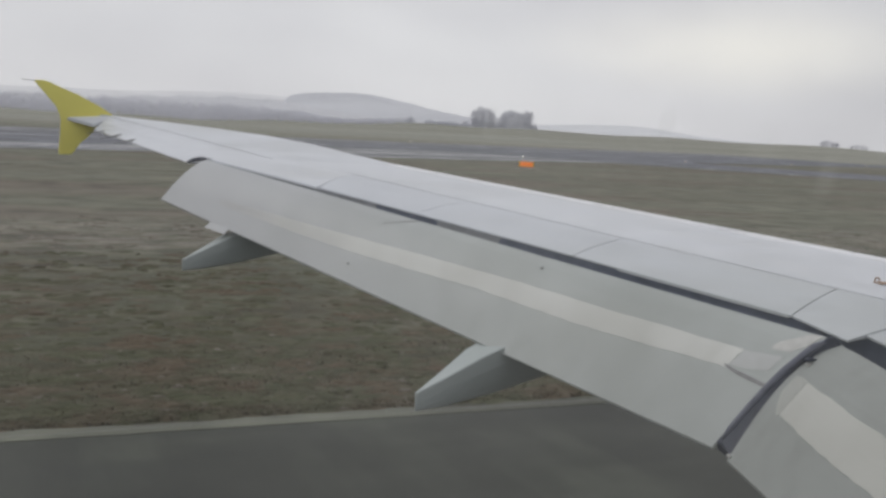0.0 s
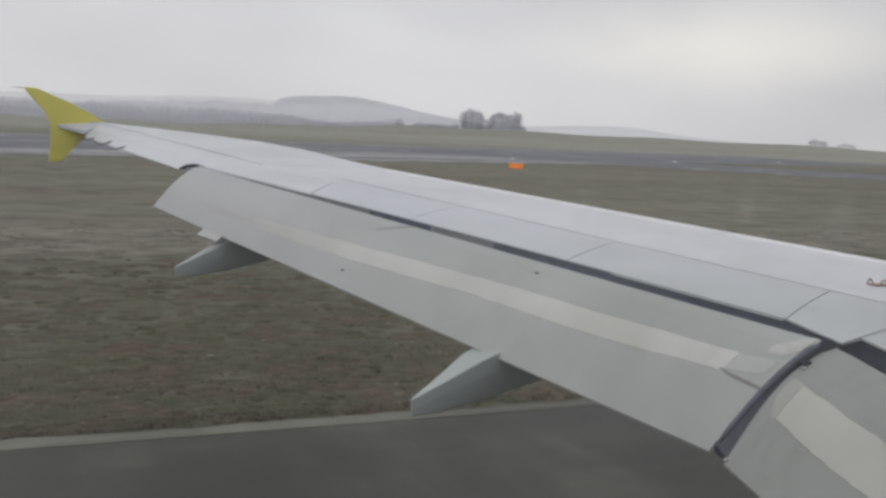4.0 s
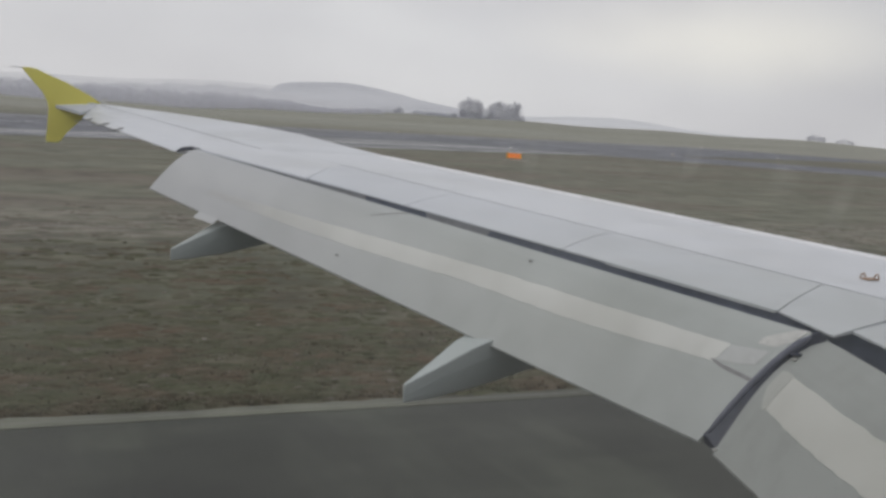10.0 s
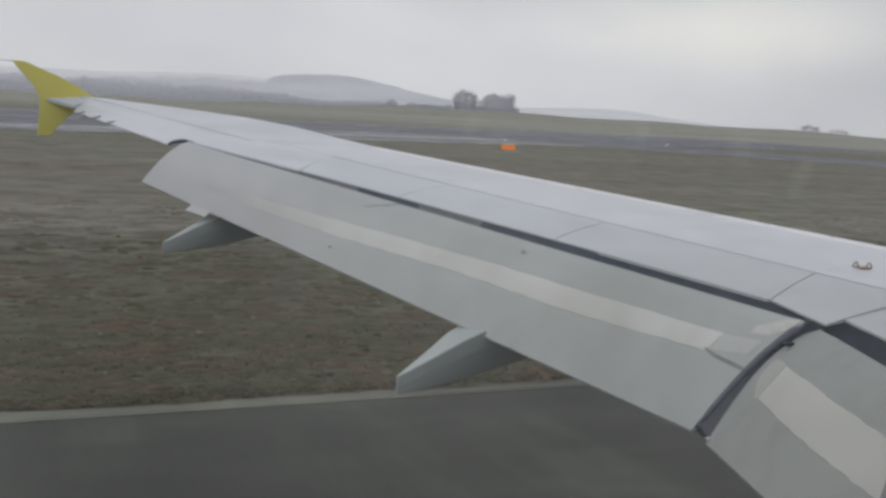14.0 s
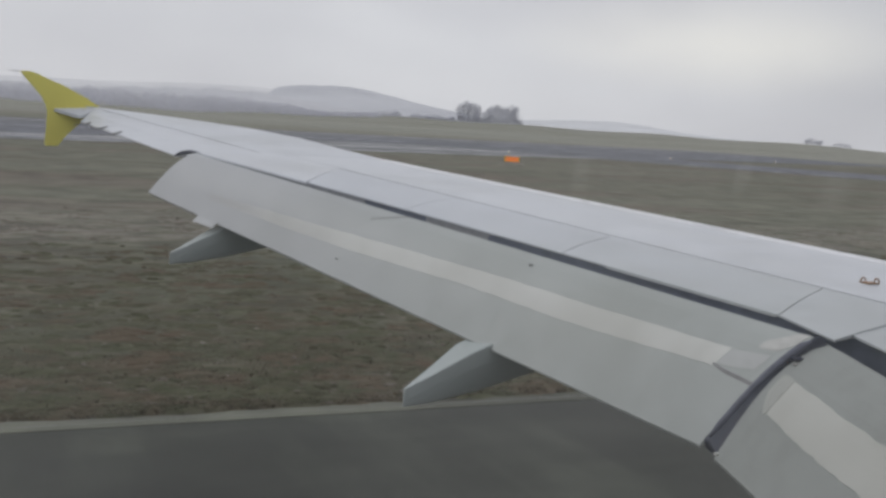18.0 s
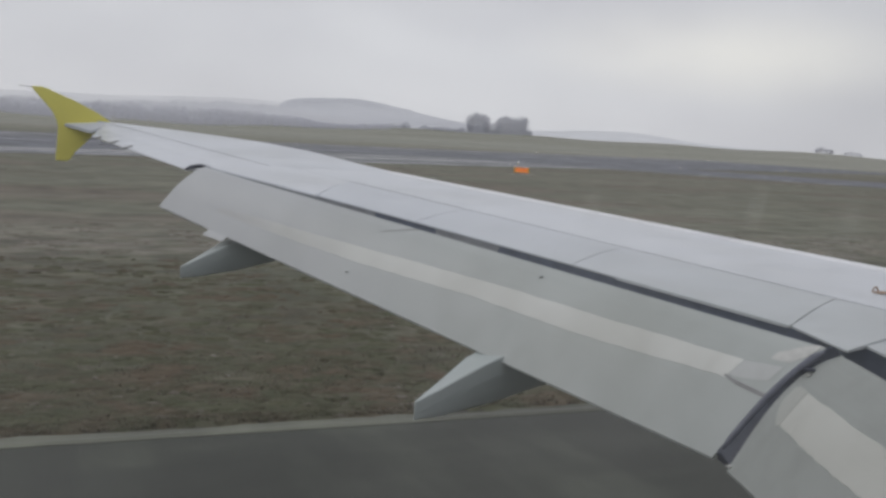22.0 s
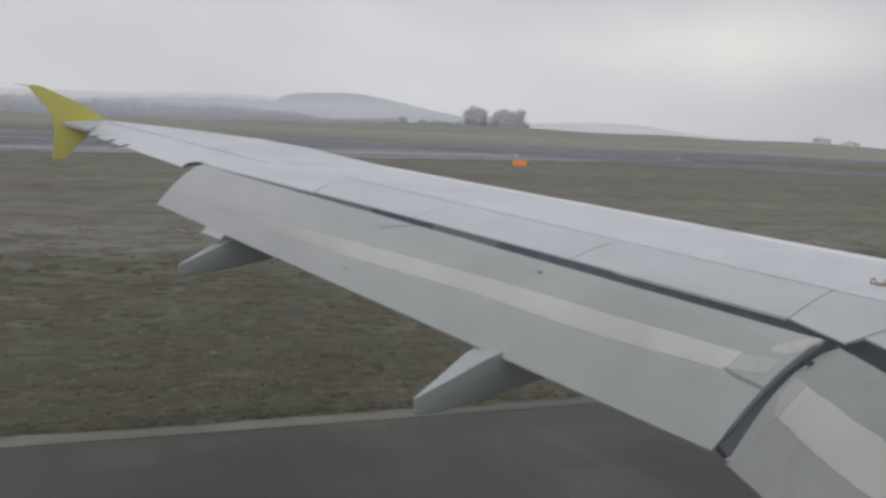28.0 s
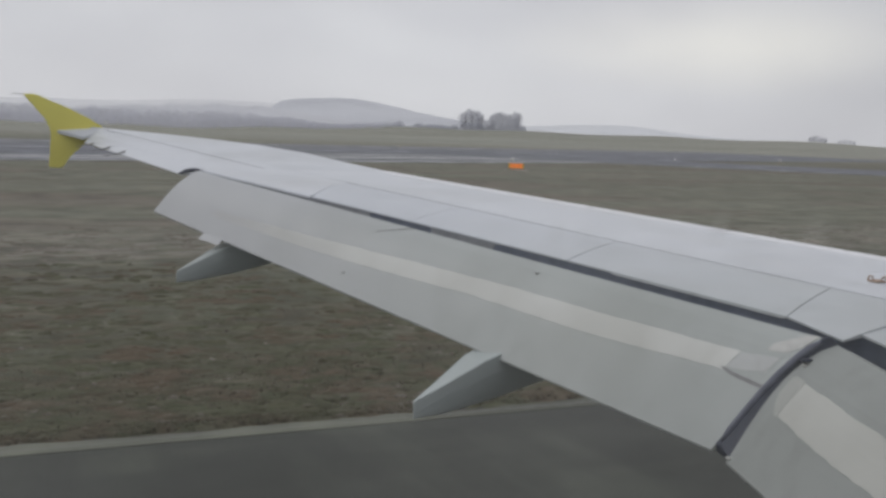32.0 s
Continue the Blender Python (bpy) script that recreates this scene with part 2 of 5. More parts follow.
def pane_mat():
    """Clear acrylic with a thin film of dirt that scatters a little daylight."""
    m = Mat("hazy_window_pane", 0.1)
    out = m.t.nodes["Material Output"]
    clear, film = m.t.nodes.new("ShaderNodeBsdfTransparent"), m.t.nodes.new("ShaderNodeBsdfTranslucent")
    film.inputs["Color"].default_value = (1.0, 1.0, 0.93, 1)
    mx = m.t.nodes.new("ShaderNodeMixShader")
    r = m.t.nodes.new("ShaderNodeMapRange")
    r.inputs["From Min"].default_value, r.inputs["From Max"].default_value = 0.35, 0.7
    r.inputs["To Min"].default_value, r.inputs["To Max"].default_value = 0.014, 0.03
    m.plug(m.noise(14, 3, (1, 1, 0.4)), r.inputs["Value"])
    total = r.outputs[0]
    for at, size, k in SMEARS:
        mp = m.t.nodes.new("ShaderNodeMapping")
        mp.vector_type = "TEXTURE"
        mp.inputs["Location"].default_value, mp.inputs["Scale"].default_value = at, size
        m.plug(m.co, mp.inputs[0])
        ln = m.t.nodes.new("ShaderNodeVectorMath")
        ln.operation = "LENGTH"
        m.plug(mp.outputs[0], ln.inputs[0])
        fade = m.t.nodes.new("ShaderNodeMapRange")
        fade.interpolation_type = "SMOOTHSTEP"
        fade.inputs["To Min"].default_value, fade.inputs["To Max"].default_value = k, 0.0
        m.plug(ln.outputs["Value"], fade.inputs["Value"])
        add = m.t.nodes.new("ShaderNodeMath")
        m.plug(total, add.inputs[0])
        m.plug(fade.outputs[0], add.inputs[1])
        total = add.outputs[0]
    m.plug(total, mx.inputs[0])
    m.plug(clear.outputs[0], mx.inputs[1])
    m.plug(film.outputs[0], mx.inputs[2])
    m.plug(mx.outputs[0], out.inputs["Surface"])
    return m.m


M_PANE = pane_mat()
M_ORANGE = Mat("lit_orange_sign_face", 0.5).color((0.82, 0.22, 0.03)).glow((0.95, 0.27, 0.06), 0.24).m
M_RED = Mat("lit_red_sign_face", 0.5).color((0.6, 0.05, 0.04)).glow((0.8, 0.05, 0.04), 0.25).m
# print toned and glowing almost like the lit face, so it hardly shows
M_DIM = Mat("face_toned_print", 0.5).color((0.75, 0.19, 0.03)).glow((0.95, 0.24, 0.04), 0.28).m
M_BLACK = plain("black_sign_print", (0.02, 0.02, 0.02), 0.5)
M_SIGNWHITE = plain("white_sign_print", (0.8, 0.8, 0.8), 0.5)
M_LAMP_Y = plain("yellow_lamp_housing", (0.55, 0.36, 0.04), 0.5)
M_LENS_B = Mat("blue_lamp_lens", 0.2).color((0.02, 0.05, 0.5)).glow((0.05, 0.2, 1.0), 2.0).m
M_LENS_R = Mat("red_lamp_lens", 0.2).color((0.5, 0.02, 0.02)).glow((1.0, 0.06, 0.05), 6.0).m
M_LENS_W = Mat("white_lamp_lens", 0.2).color((0.8, 0.8, 0.78)).glow((1.0, 0.97, 0.9), 0.9).m
M_END_Y = plain("yellow_sign_cabinet", (0.62, 0.40, 0.05), 0.5)
M_END_R = plain("dark_red_sign_cabinet", (0.30, 0.03, 0.04), 0.45)
M_LID = plain("pale_metal_lid", (0.62, 0.60, 0.58), 0.5)
M_FOOT_O = plain("orange_brown_base", (0.42, 0.18, 0.05), 0.6)
M_LENS_O = Mat("amber_lamp_lens", 0.3).color((0.6, 0.25, 0.15)).glow((0.9, 0.4, 0.2), 0.3).m


def asphalt(name, a, b, rough, wet=0.0, paling=0.0):
    m = Mat(name, rough)
    big = m.noise(0.11, 5, (0.5, 1, 1))
    c = m.ramp(big, (0.40, a), (0.60, b))
    c = m.mix(0.4, c, m.ramp(m.noise(0.8, 6, (0.3, 1, 1)), (0.40, a), (0.60, b)))
    # dark and pale blotches; on the taxiway the pale ones paint wet sheen
    blotch = m.ramp(m.noise(0.24, 5, (0.6, 1, 1), 0.55), (0.40, (0.66, 0.66, 0.66)), (0.49, (0.95, 0.95, 0.95)), (0.55, (1.0, 1.0, 1.0)), (0.64, (1.5, 1.5, 1.47)))
    c = m.mix(1.0, c, blotch, "MULTIPLY")
    if paling:      # paler, drier bands across the pavement
        band = m.ramp(m.noise(0.30, 5, (1, 0.22, 1), 0.55), (0.50, (1, 1, 1)), (0.60, (1 + paling, 1 + paling, 1 + paling * 0.96)))
        c = m.mix(1.0, c, band, "MULTIPLY")
    c = m.mix(0.12, c, m.ramp(m.noise(70, 2), (0.3, (0.01, 0.01, 0.01)), (0.75, (0.3, 0.3, 0.29))))
    m.color(c).rough(big, rough - wet, rough + 0.1).bump(m.noise(60, 3), 0.25, 0.006)
    return m.m


M_ASPHALT = asphalt("damp_taxiway_asphalt", (0.019, 0.0222, 0.0162), (0.0435, 0.0485, 0.0365), 0.8, 0.2, 0.8)
# sky reflection and distance mist are put into this blue-grey colour
M_RUNWAY = asphalt("damp_runway_asphalt", (0.112, 0.118, 0.145), (0.172, 0.178, 0.206), 0.8, 0.1)
M_RUNWAY_PALE = asphalt("paler_runway_asphalt", (0.145, 0.15, 0.165), (0.20, 0.204, 0.222), 0.8, 0.1)
M_SHOULDER = asphalt("pale_shoulder_asphalt", (0.23, 0.235, 0.245), (0.31, 0.315, 0.325), 0.8, 0.1)
M_CONCRETE = asphalt("weathered_edge_concrete", (0.105, 0.112, 0.083), (0.205, 0.212, 0.166), 0.9)
M_SLAB = asphalt("pale_concrete_slab", (0.24, 0.22, 0.20), (0.33, 0.31, 0.28), 0.85)
M_LINE_W = plain("worn_white_marking", (0.66, 0.66, 0.67), 0.7, 0, 0.3, 3)
M_LINE_Y = plain("worn_yellow_marking", (0.45, 0.33, 0.05), 0.7, 0, 0.4, 3)


M_SOIL = asphalt("bare_damp_soil", (0.020, 0.018, 0.013), (0.050, 0.044, 0.033), 0.9)


def field():
    m = Mat("winter_grassland", 0.95, spec=0.1)
    near = m.ramp(m.noise(0.9, 5, (0.7, 1, 1), 0.58), (0.36, (0.047, 0.043, 0.028)), (0.45, (0.074, 0.069, 0.046)),
                  (0.54, (0.092, 0.089, 0.060)), (0.64, (0.155, 0.149, 0.113)))
    hue = m.ramp(m.noise(0.30, 6, (0.8, 1, 1), 0.6), (0.38, (0.150, 0.106, 0.078)), (0.46, (0.112, 0.096, 0.069)), (0.53, (0.086, 0.093, 0.058)), (0.63, (0.106, 0.120, 0.070)))
    broad = m.ramp(m.noise(0.05, 5, (0.6, 1, 1)), (0.43, (0.128, 0.105, 0.080)), (0.57, (0.096, 0.103, 0.070)))
    tint = m.ramp(m.noise(1.1, 4, (0.75, 1, 1), 0.6), (0.38, (0.136, 0.100, 0.078)), (0.46, (0.104, 0.090, 0.064)), (0.54, (0.080, 0.088, 0.054)), (0.63, (0.135, 0.140, 0.112)))
    c = m.mix(0.5, near, m.mix(0.45, m.mix(0.35, hue, broad), tint))
    fine = m.noise(5.0, 6, (0.7, 1, 1), 0.7)
    c = m.mix(0.15, c, m.ramp(fine, (0.38, (0.034, 0.031, 0.020)), (0.62, (0.18, 0.17, 0.13))))
    specks = m.ramp(m.noise(3.6, 4, (0.7, 1, 1), 0.7), (0.60, (0, 0, 0)), (0.67, (1, 1, 1)))
    c = m.mix(m.mix(0.25, (0, 0, 0), specks), c, (0.24, 0.23, 0.185))
    # paler grass towards the runway; part of the paling is mist put into colour
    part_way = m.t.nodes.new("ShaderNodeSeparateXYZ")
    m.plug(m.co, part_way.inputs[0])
    paling = m.t.nodes.new("ShaderNodeMapRange")
    paling.inputs["From Min"].default_value, paling.inputs["From Max"].default_value = 19, 50
    paling.inputs["To Max"].default_value = 0.8
    m.plug(part_way.outputs["Y"], paling.inputs["Value"])
    c = m.mix(paling.outputs[0], c, m.ramp(m.noise(0.09, 6, (0.5, 1, 1)), (0.42, (0.212, 0.190, 0.164)), (0.5, (0.198, 0.195, 0.160)), (0.60, (0.218, 0.221, 0.182))))
    # a strip of pale, flattened grass along the middle of the field, darker brown mown stripes past it
    lane = m.t.nodes.new("ShaderNodeMapRange")
    lane.inputs["From Min"].default_value, lane.inputs["From Max"].default_value = 28, 78
    m.plug(part_way.outputs["Y"], lane.inputs["Value"])
    pale = m.ramp(lane.outputs[0], (0.12, (0, 0, 0)), (0.19, (0.8, 0.8, 0.8)), (0.30, (0.7, 0.7, 0.7)), (0.40, (0, 0, 0)))
    patchy = m.ramp(m.noise(0.9, 6, (0.6, 1, 1), 0.7), (0.42, (0, 0, 0)), (0.62, (1, 1, 1)))
    c = m.mix(m.mix(1.0, pale, patchy, "MULTIPLY"), c, (0.29, 0.262, 0.232))
    mown = m.ramp(m.noise(0.13, 4, (0.07, 1, 1), 0.6), (0.38, (0.87, 0.85, 0.83)), (0.62, (1.06, 1.06, 1.04)))
    past = m.ramp(lane.outputs[0], (0.25, (0, 0, 0)), (0.5, (1, 1, 1)))
    c = m.mix(past, c, m.mix(1.0, c, mown, "MULTIPLY"))
    # green meadow past the runway, paled by mist put into its colour
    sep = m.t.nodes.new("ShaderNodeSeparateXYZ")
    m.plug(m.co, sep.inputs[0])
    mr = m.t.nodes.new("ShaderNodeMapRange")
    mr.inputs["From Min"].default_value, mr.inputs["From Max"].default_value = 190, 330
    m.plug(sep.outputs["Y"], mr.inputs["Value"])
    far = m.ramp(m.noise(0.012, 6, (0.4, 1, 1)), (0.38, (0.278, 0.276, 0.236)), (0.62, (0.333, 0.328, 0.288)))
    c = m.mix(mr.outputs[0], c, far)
    worn = m.ramp(m.noise(0.5, 5, (0.8, 1, 1), 0.6), (0.36, (0.76, 0.76, 0.76)), (0.5, (0.98, 1.0, 0.98)), (0.62, (1.16, 1.15, 1.12)))
    c = m.mix(1.0, c, worn, "MULTIPLY")
    m.color(c).bump(m.noise(3.0, 5, rough=0.6), 0.25, 0.05)
    return m.m


M_FIELD = field()


def grass_mat():
    m = Mat("dead_winter_grass", 0.9, spec=0.15)
    c = m.ramp(m.random(True), (0.0, (0.07, 0.058, 0.042)), (0.3, (0.12, 0.105, 0.075)), (0.55, (0.115, 0.117, 0.078)),
               (0.8, (0.165, 0.14, 0.108)), (0.97, (0.36, 0.335, 0.28)))
    m.color(m.mix(0.6, c, m.ramp(m.noise(0.9, 8, (0.36, 1, 1), 0.66), (0.42, (0.05, 0.043, 0.03)), (0.58, (0.20, 0.18, 0.14)))))
    return m.m


M_GRASS = grass_mat()


def tuft_mat():
    m = Mat("matted_tussock", 0.95, spec=0.1)
    c = m.ramp(m.random(True), (0.0, (0.054, 0.049, 0.032)), (0.2, (0.098, 0.077, 0.053)), (0.4, (0.076, 0.080, 0.048)), (0.65, (0.092, 0.086, 0.058)),
               (0.9, (0.120, 0.110, 0.078)), (1.0, (0.165, 0.155, 0.118)))
    hue = m.ramp(m.noise(0.9, 5, (0.75, 1, 1), 0.6), (0.36, (0.146, 0.098, 0.070)), (0.45, (0.108, 0.088, 0.061)), (0.53, (0.079, 0.086, 0.051)), (0.64, (0.104, 0.115, 0.064)))
    c = m.mix(0.6, c, hue)
    m.color(m.mix(0.24, c, m.ramp(m.noise(6, 5, (0.6, 1, 1), 0.65), (0.38, (0.040, 0.037, 0.025)), (0.62, (0.175, 0.165, 0.122)))))
    m.bump(m.noise(18, 5), 0.4, 0.03)
    return m.m


M_TUFT = tuft_mat()


def straw_mat():
    m = Mat("bleached_straw_tussock", 0.95, spec=0.1)
    c = m.ramp(m.random(True), (0.0, (0.11, 0.098, 0.078)), (0.5, (0.165, 0.148, 0.122)), (0.9, (0.22, 0.20, 0.17)), (1.0, (0.33, 0.31, 0.27)))
    m.color(m.mix(0.3, c, m.ramp(m.noise(8, 5), (0.38, (0.08, 0.068, 0.05)), (0.62, (0.26, 0.235, 0.20)))))
    return m.m


M_STRAW = straw_mat()


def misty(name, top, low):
    """Distance with the mist put into its colour: a plain backdrop that glows as the veiled daylight does."""
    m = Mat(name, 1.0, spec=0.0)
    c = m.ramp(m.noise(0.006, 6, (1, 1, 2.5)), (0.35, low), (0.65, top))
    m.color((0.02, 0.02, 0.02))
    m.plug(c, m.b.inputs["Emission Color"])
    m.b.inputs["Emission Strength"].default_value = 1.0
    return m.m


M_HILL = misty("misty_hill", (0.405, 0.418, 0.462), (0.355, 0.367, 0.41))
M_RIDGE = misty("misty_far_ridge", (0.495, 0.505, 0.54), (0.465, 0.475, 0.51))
M_FOOT = misty("mist_stand_in_slope", (0.40, 0.41, 0.452), (0.36, 0.37, 0.41))
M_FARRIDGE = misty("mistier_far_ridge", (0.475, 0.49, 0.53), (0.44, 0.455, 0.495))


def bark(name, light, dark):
    """Pale blue-grey bark and twigs, with the mist of distance put into the colour."""
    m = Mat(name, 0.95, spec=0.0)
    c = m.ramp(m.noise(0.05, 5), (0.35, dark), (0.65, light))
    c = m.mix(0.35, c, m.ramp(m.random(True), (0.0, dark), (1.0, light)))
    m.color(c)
    # half translucent, so the shading evens out as behind mist
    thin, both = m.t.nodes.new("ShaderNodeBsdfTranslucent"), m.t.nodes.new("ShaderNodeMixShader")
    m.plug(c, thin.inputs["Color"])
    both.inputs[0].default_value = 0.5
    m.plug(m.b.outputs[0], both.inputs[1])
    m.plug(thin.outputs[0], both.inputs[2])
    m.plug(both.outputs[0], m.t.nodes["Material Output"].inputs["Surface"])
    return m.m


M_WOOD = bark("misted_wood_twigs", (0.70, 0.705, 0.775), (0.63, 0.635, 0.70))


M_TWIG = bark("misted_bare_twigs", (0.60, 0.615, 0.675), (0.50, 0.505, 0.56))


# ---- mesh helpers ----
def mesh_object(name, verts, faces, mat, parent=None, label="", smooth=False):
    me = bpy.data.meshes.new(name)
    me.from_pydata([tuple(v) for v in verts], [], [tuple(f) for f in faces])
    me.validate()
    me.materials.append(mat)
    if smooth:
        me.polygons.foreach_set("use_smooth", [True] * len(me.polygons))
    ob = new(name, me)
    if parent:
        ob.parent = parent
    if label:
        ob["label"] = label
    return ob


def part(name, bm, mat, parent, label="", smooth=False):
    bmesh.ops.recalc_face_normals(bm, faces=bm.faces)
    me = bpy.data.meshes.new(name)
    bm.to_mesh(me)
    bm.free()
    me.materials.append(mat)
    if smooth:
        me.polygons.foreach_set("use_smooth", [True] * len(me.polygons))
    ob = new(name, me)
    ob.parent = parent
    if label:
        ob["label"] = label
    return ob


def loft(sections, closed=True, caps=True):
    """A bmesh skinned over rings of equally many points."""
    bm = bmesh.new()
    rings = [[bm.verts.new(p) for p in s] for s in sections]
    n = len(rings[0])
    for a, b in zip(rings, rings[1:]):
        for i in range(n if closed else n - 1):
            j = (i + 1) % n
            bm.faces.new((a[i], a[j], b[j], b[i]))
    if caps and closed:
        bm.faces.new(rings[0])
        bm.faces.new(reversed(rings[-1]))
    return bm


def slab(quad, thick, up=Vector((0, 0, 1)), bevel=0.0):
    """A plate: the four corners of its top, and its thickness below."""
    bm = bmesh.new()
    q = [Vector(p) for p in quad]
    top = [bm.verts.new(p) for p in q]
    low = [bm.verts.new(p - up * thick) for p in q]
    bm.faces.new(top)
    bm.faces.new(list(reversed(low)))
    for i in range(4):
        j = (i + 1) % 4
        bm.faces.new((top[j], top[i], low[i], low[j]))
    if bevel:
        bmesh.ops.bevel(bm, geom=bm.edges[:], offset=bevel, segments=2, affect="EDGES")
    return bm


def box(c, s, bevel=0.0, turn=0.0):
    bm = bmesh.new()
    bmesh.ops.create_cube(bm, size=1.0, matrix=Matrix.Translation(c) @ Matrix.Rotation(turn, 4, "Z") @ Matrix.Diagonal((*s, 1)))
    if bevel:
        bmesh.ops.bevel(bm, geom=bm.edges[:], offset=bevel, segments=2, affect="EDGES")
    return bm


def tube(points, radii, sides=8):
    """A round bar along points."""
    pts = [Vector(p) for p in points]
    rings = []
    for i, p in enumerate(pts):
        d = (pts[min(i + 1, len(pts) - 1)] - pts[max(i - 1, 0)]).normalized()
        u = d.cross(Vector((0.31, 0.17, 0.93)))
        u.normalize()
        v = d.cross(u)
        r = radii[i] if isinstance(radii, (list, tuple)) else radii
        rings.append([p + (u * math.cos(a) + v * math.sin(a)) * r for a in (2 * math.pi * k / sides for k in range(sides))])
    return loft(rings)


def ribbon(name, left, right, z, mat, parent=None, label="", depth=0.0):
    """A strip of pavement between two edge lines, with a side face where it has depth."""
    v, f = [], []
    for a, b in zip(left, right):
        v += [(a[0], a[1], z), (b[0], b[1], z), (a[0], a[1], z - depth), (b[0], b[1], z - depth)]
    for i in range(len(left) - 1):
        k = 4 * i
        f.append((k, k + 1, k + 5, k + 4))
        if depth:
            f += [(k, k + 4, k + 6, k + 2), (k + 1, k + 3, k + 7, k + 5)]
    return mesh_object(name, v, f, mat, parent, label)


def empty(name, at, label, category, group=""):
    ob = new(name)
    ob.location = at
    return tagged(ob, label, category, group)


def under(ob, parent):
    """Parent a mesh written in world places to a thing that stands elsewhere."""
    ob.parent = parent
    ob.matrix_parent_inverse = Matrix.Translation(-parent.location)
    return ob


# ---- ground ----
def rise(x, y):
    """The meadow past the runway swells gently."""
    dx, dy = x - EYE.x, y - EYE.y
    r, az = math.hypot(dx, dy), math.degrees(math.atan2(dx, dy))
    a = min(max((r - 420) / 400, 0), 1)
    b = min(max((r - 900) / 500, 0), 1)
    s = a * a * (3 - 2 * a) * (1 - b * b * (3 - 2 * b))
    w = min(max((az - 12) / 12, 0), 1) * min(max((58 - az) / 12, 0), 1)
    return 6.2 * s * w + 0.5 * s * math.sin(az * 0.9)


def ground():
    radii = [0.0] + [3 * 1.062 ** k for k in range(122)]
    angles = [math.radians(a) for a in [-6 + 0.75 * k for k in range(84)] + [57 + 4.5 * k for k in range(66)]]
    v, f = [(EYE.x, EYE.y, 0.0)], []
    for r in radii[1:]:
        for a in angles:
            x, y = EYE.x + r * math.sin(a), EYE.y + r * math.cos(a)
            v.append((x, y, rise(x, y)))
    n = len(angles)
    for j in range(n):
        f.append((0, 1 + (j + 1) % n, 1 + j))
    for i in range(len(radii) - 2):
        for j in range(n):
            a, b = 1 + i * n + j, 1 + i * n + (j + 1) % n
            f.append((a, b, b + n, a + n))
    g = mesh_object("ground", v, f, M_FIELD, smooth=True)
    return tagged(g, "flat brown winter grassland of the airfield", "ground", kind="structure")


ground()
# the taxiway that the aircraft rolls on, with its pale concrete edge
xs = [-260 + 10 * k for k in range(53)]
edge = [16.0 + 0.05 * math.sin(x * 0.7) for x in xs]
tagged(ribbon("taxiway", [(x, -22) for x in xs], [(x, 15.95) for x in xs], 0.010, M_ASPHALT, depth=0.2),
       "damp dark grey asphalt taxiway", "taxiway", kind="structure")
xe = [-86 + 0.25 * k for k in range(960)]
outer = [16.36 + 0.13 * noise.noise((x * 0.45, 3.1, 0)) + 0.09 * noise.noise((x * 2.1, 7.7, 0)) for x in xe]
tagged(ribbon("taxiway_edge", [(x, 15.95) for x in xe], list(zip(xe, outer)), 0.020, M_CONCRETE, depth=0.2),
       "weathered pale concrete edge strip of the taxiway", "kerb", kind="structure")

soil = [16.66 + 0.35 * noise.noise((x * 0.3, 11.0, 0)) + 0.3 * noise.noise((x * 1.3, 5.0, 0)) + 0.15 * noise.noise((x * 4.1, 2.0, 0)) for x in xe]
tagged(ribbon("verge_soil", [(x, y - 0.02) for x, y in zip(xe, outer)], [(x, max(y, o + 0.05)) for x, y, o in zip(xe, soil, outer)], 0.006, M_SOIL),
       "bare dark soil along the taxiway edge", "soil", kind="structure")
tagged(ribbon("edge_joint", [(x, 16.13) for x in xs], [(x, 16.15) for x in xs], 0.024, M_SMUDGE), "dark joint along the edge strip", "joint", kind="structure")

# the runway, slanting away, and the taxiway that leaves it
RD = Vector((0.892, 0.452, 0))
RN = Vector((-0.452, 0.892, 0))
R0 = Vector((1.6, 105.3, 0))


def along(s0, s1, w0, w1, step=12):
    k = max(2, int(abs(s1 - s0) / step))
    ss = [s0 + (s1 - s0) * i / k for i in range(k + 1)]
    return [(R0 + RD * s + RN * w0)[:2] for s in ss], [(R0 + RD * s + RN * w1)[:2] for s in ss]


runway = tagged(ribbon("runway", *along(-420, 340, 7.5, 86), 0.05, M_RUNWAY, depth=0.2),
                "damp bluish grey asphalt runway", "runway", kind="structure")
near_edge = [(R0 + RD * q + RN * (4.5 * max(0, min(1, (70 - q) / 55))))[:2] for q in np.linspace(-420, 118, 45)]
tagged(ribbon("runway_shoulder", near_edge, along(-420, 118, 0, 7.5)[1], 0.04, M_SHOULDER, depth=0.2),
       "pale asphalt shoulder of the runway", "runway", kind="structure")
ribbon("edge_line", *along(-420, 40, 9.6, 11.0), 0.058, M_LINE_W, runway, "worn white line")
ribbon("edge_line", *along(-420, 118, 15, 16.2), 0.058, M_LINE_W, runway, "worn white edge line")
ribbon("worn_band", *along(-420, 20, 12.5, 18.5), 0.054, M_SHOULDER, runway, "paler worn band of asphalt")
ribbon("worn_band", along(20, 150, 9.5, 9.5)[0], [(R0 + RD * s + RN * min(31, 18.5 + 0.25 * (s - 20)))[:2] for s in np.linspace(20, 150, 11)], 0.054, M_SHOULDER, runway, "paler patch of asphalt")
ribbon("worn_band", *along(-420, 340, 56, 86), 0.054, M_RUNWAY_PALE, runway)
ribbon("edge_line", *along(-420, 340, 76, 77), 0.060, M_LINE_W, runway)
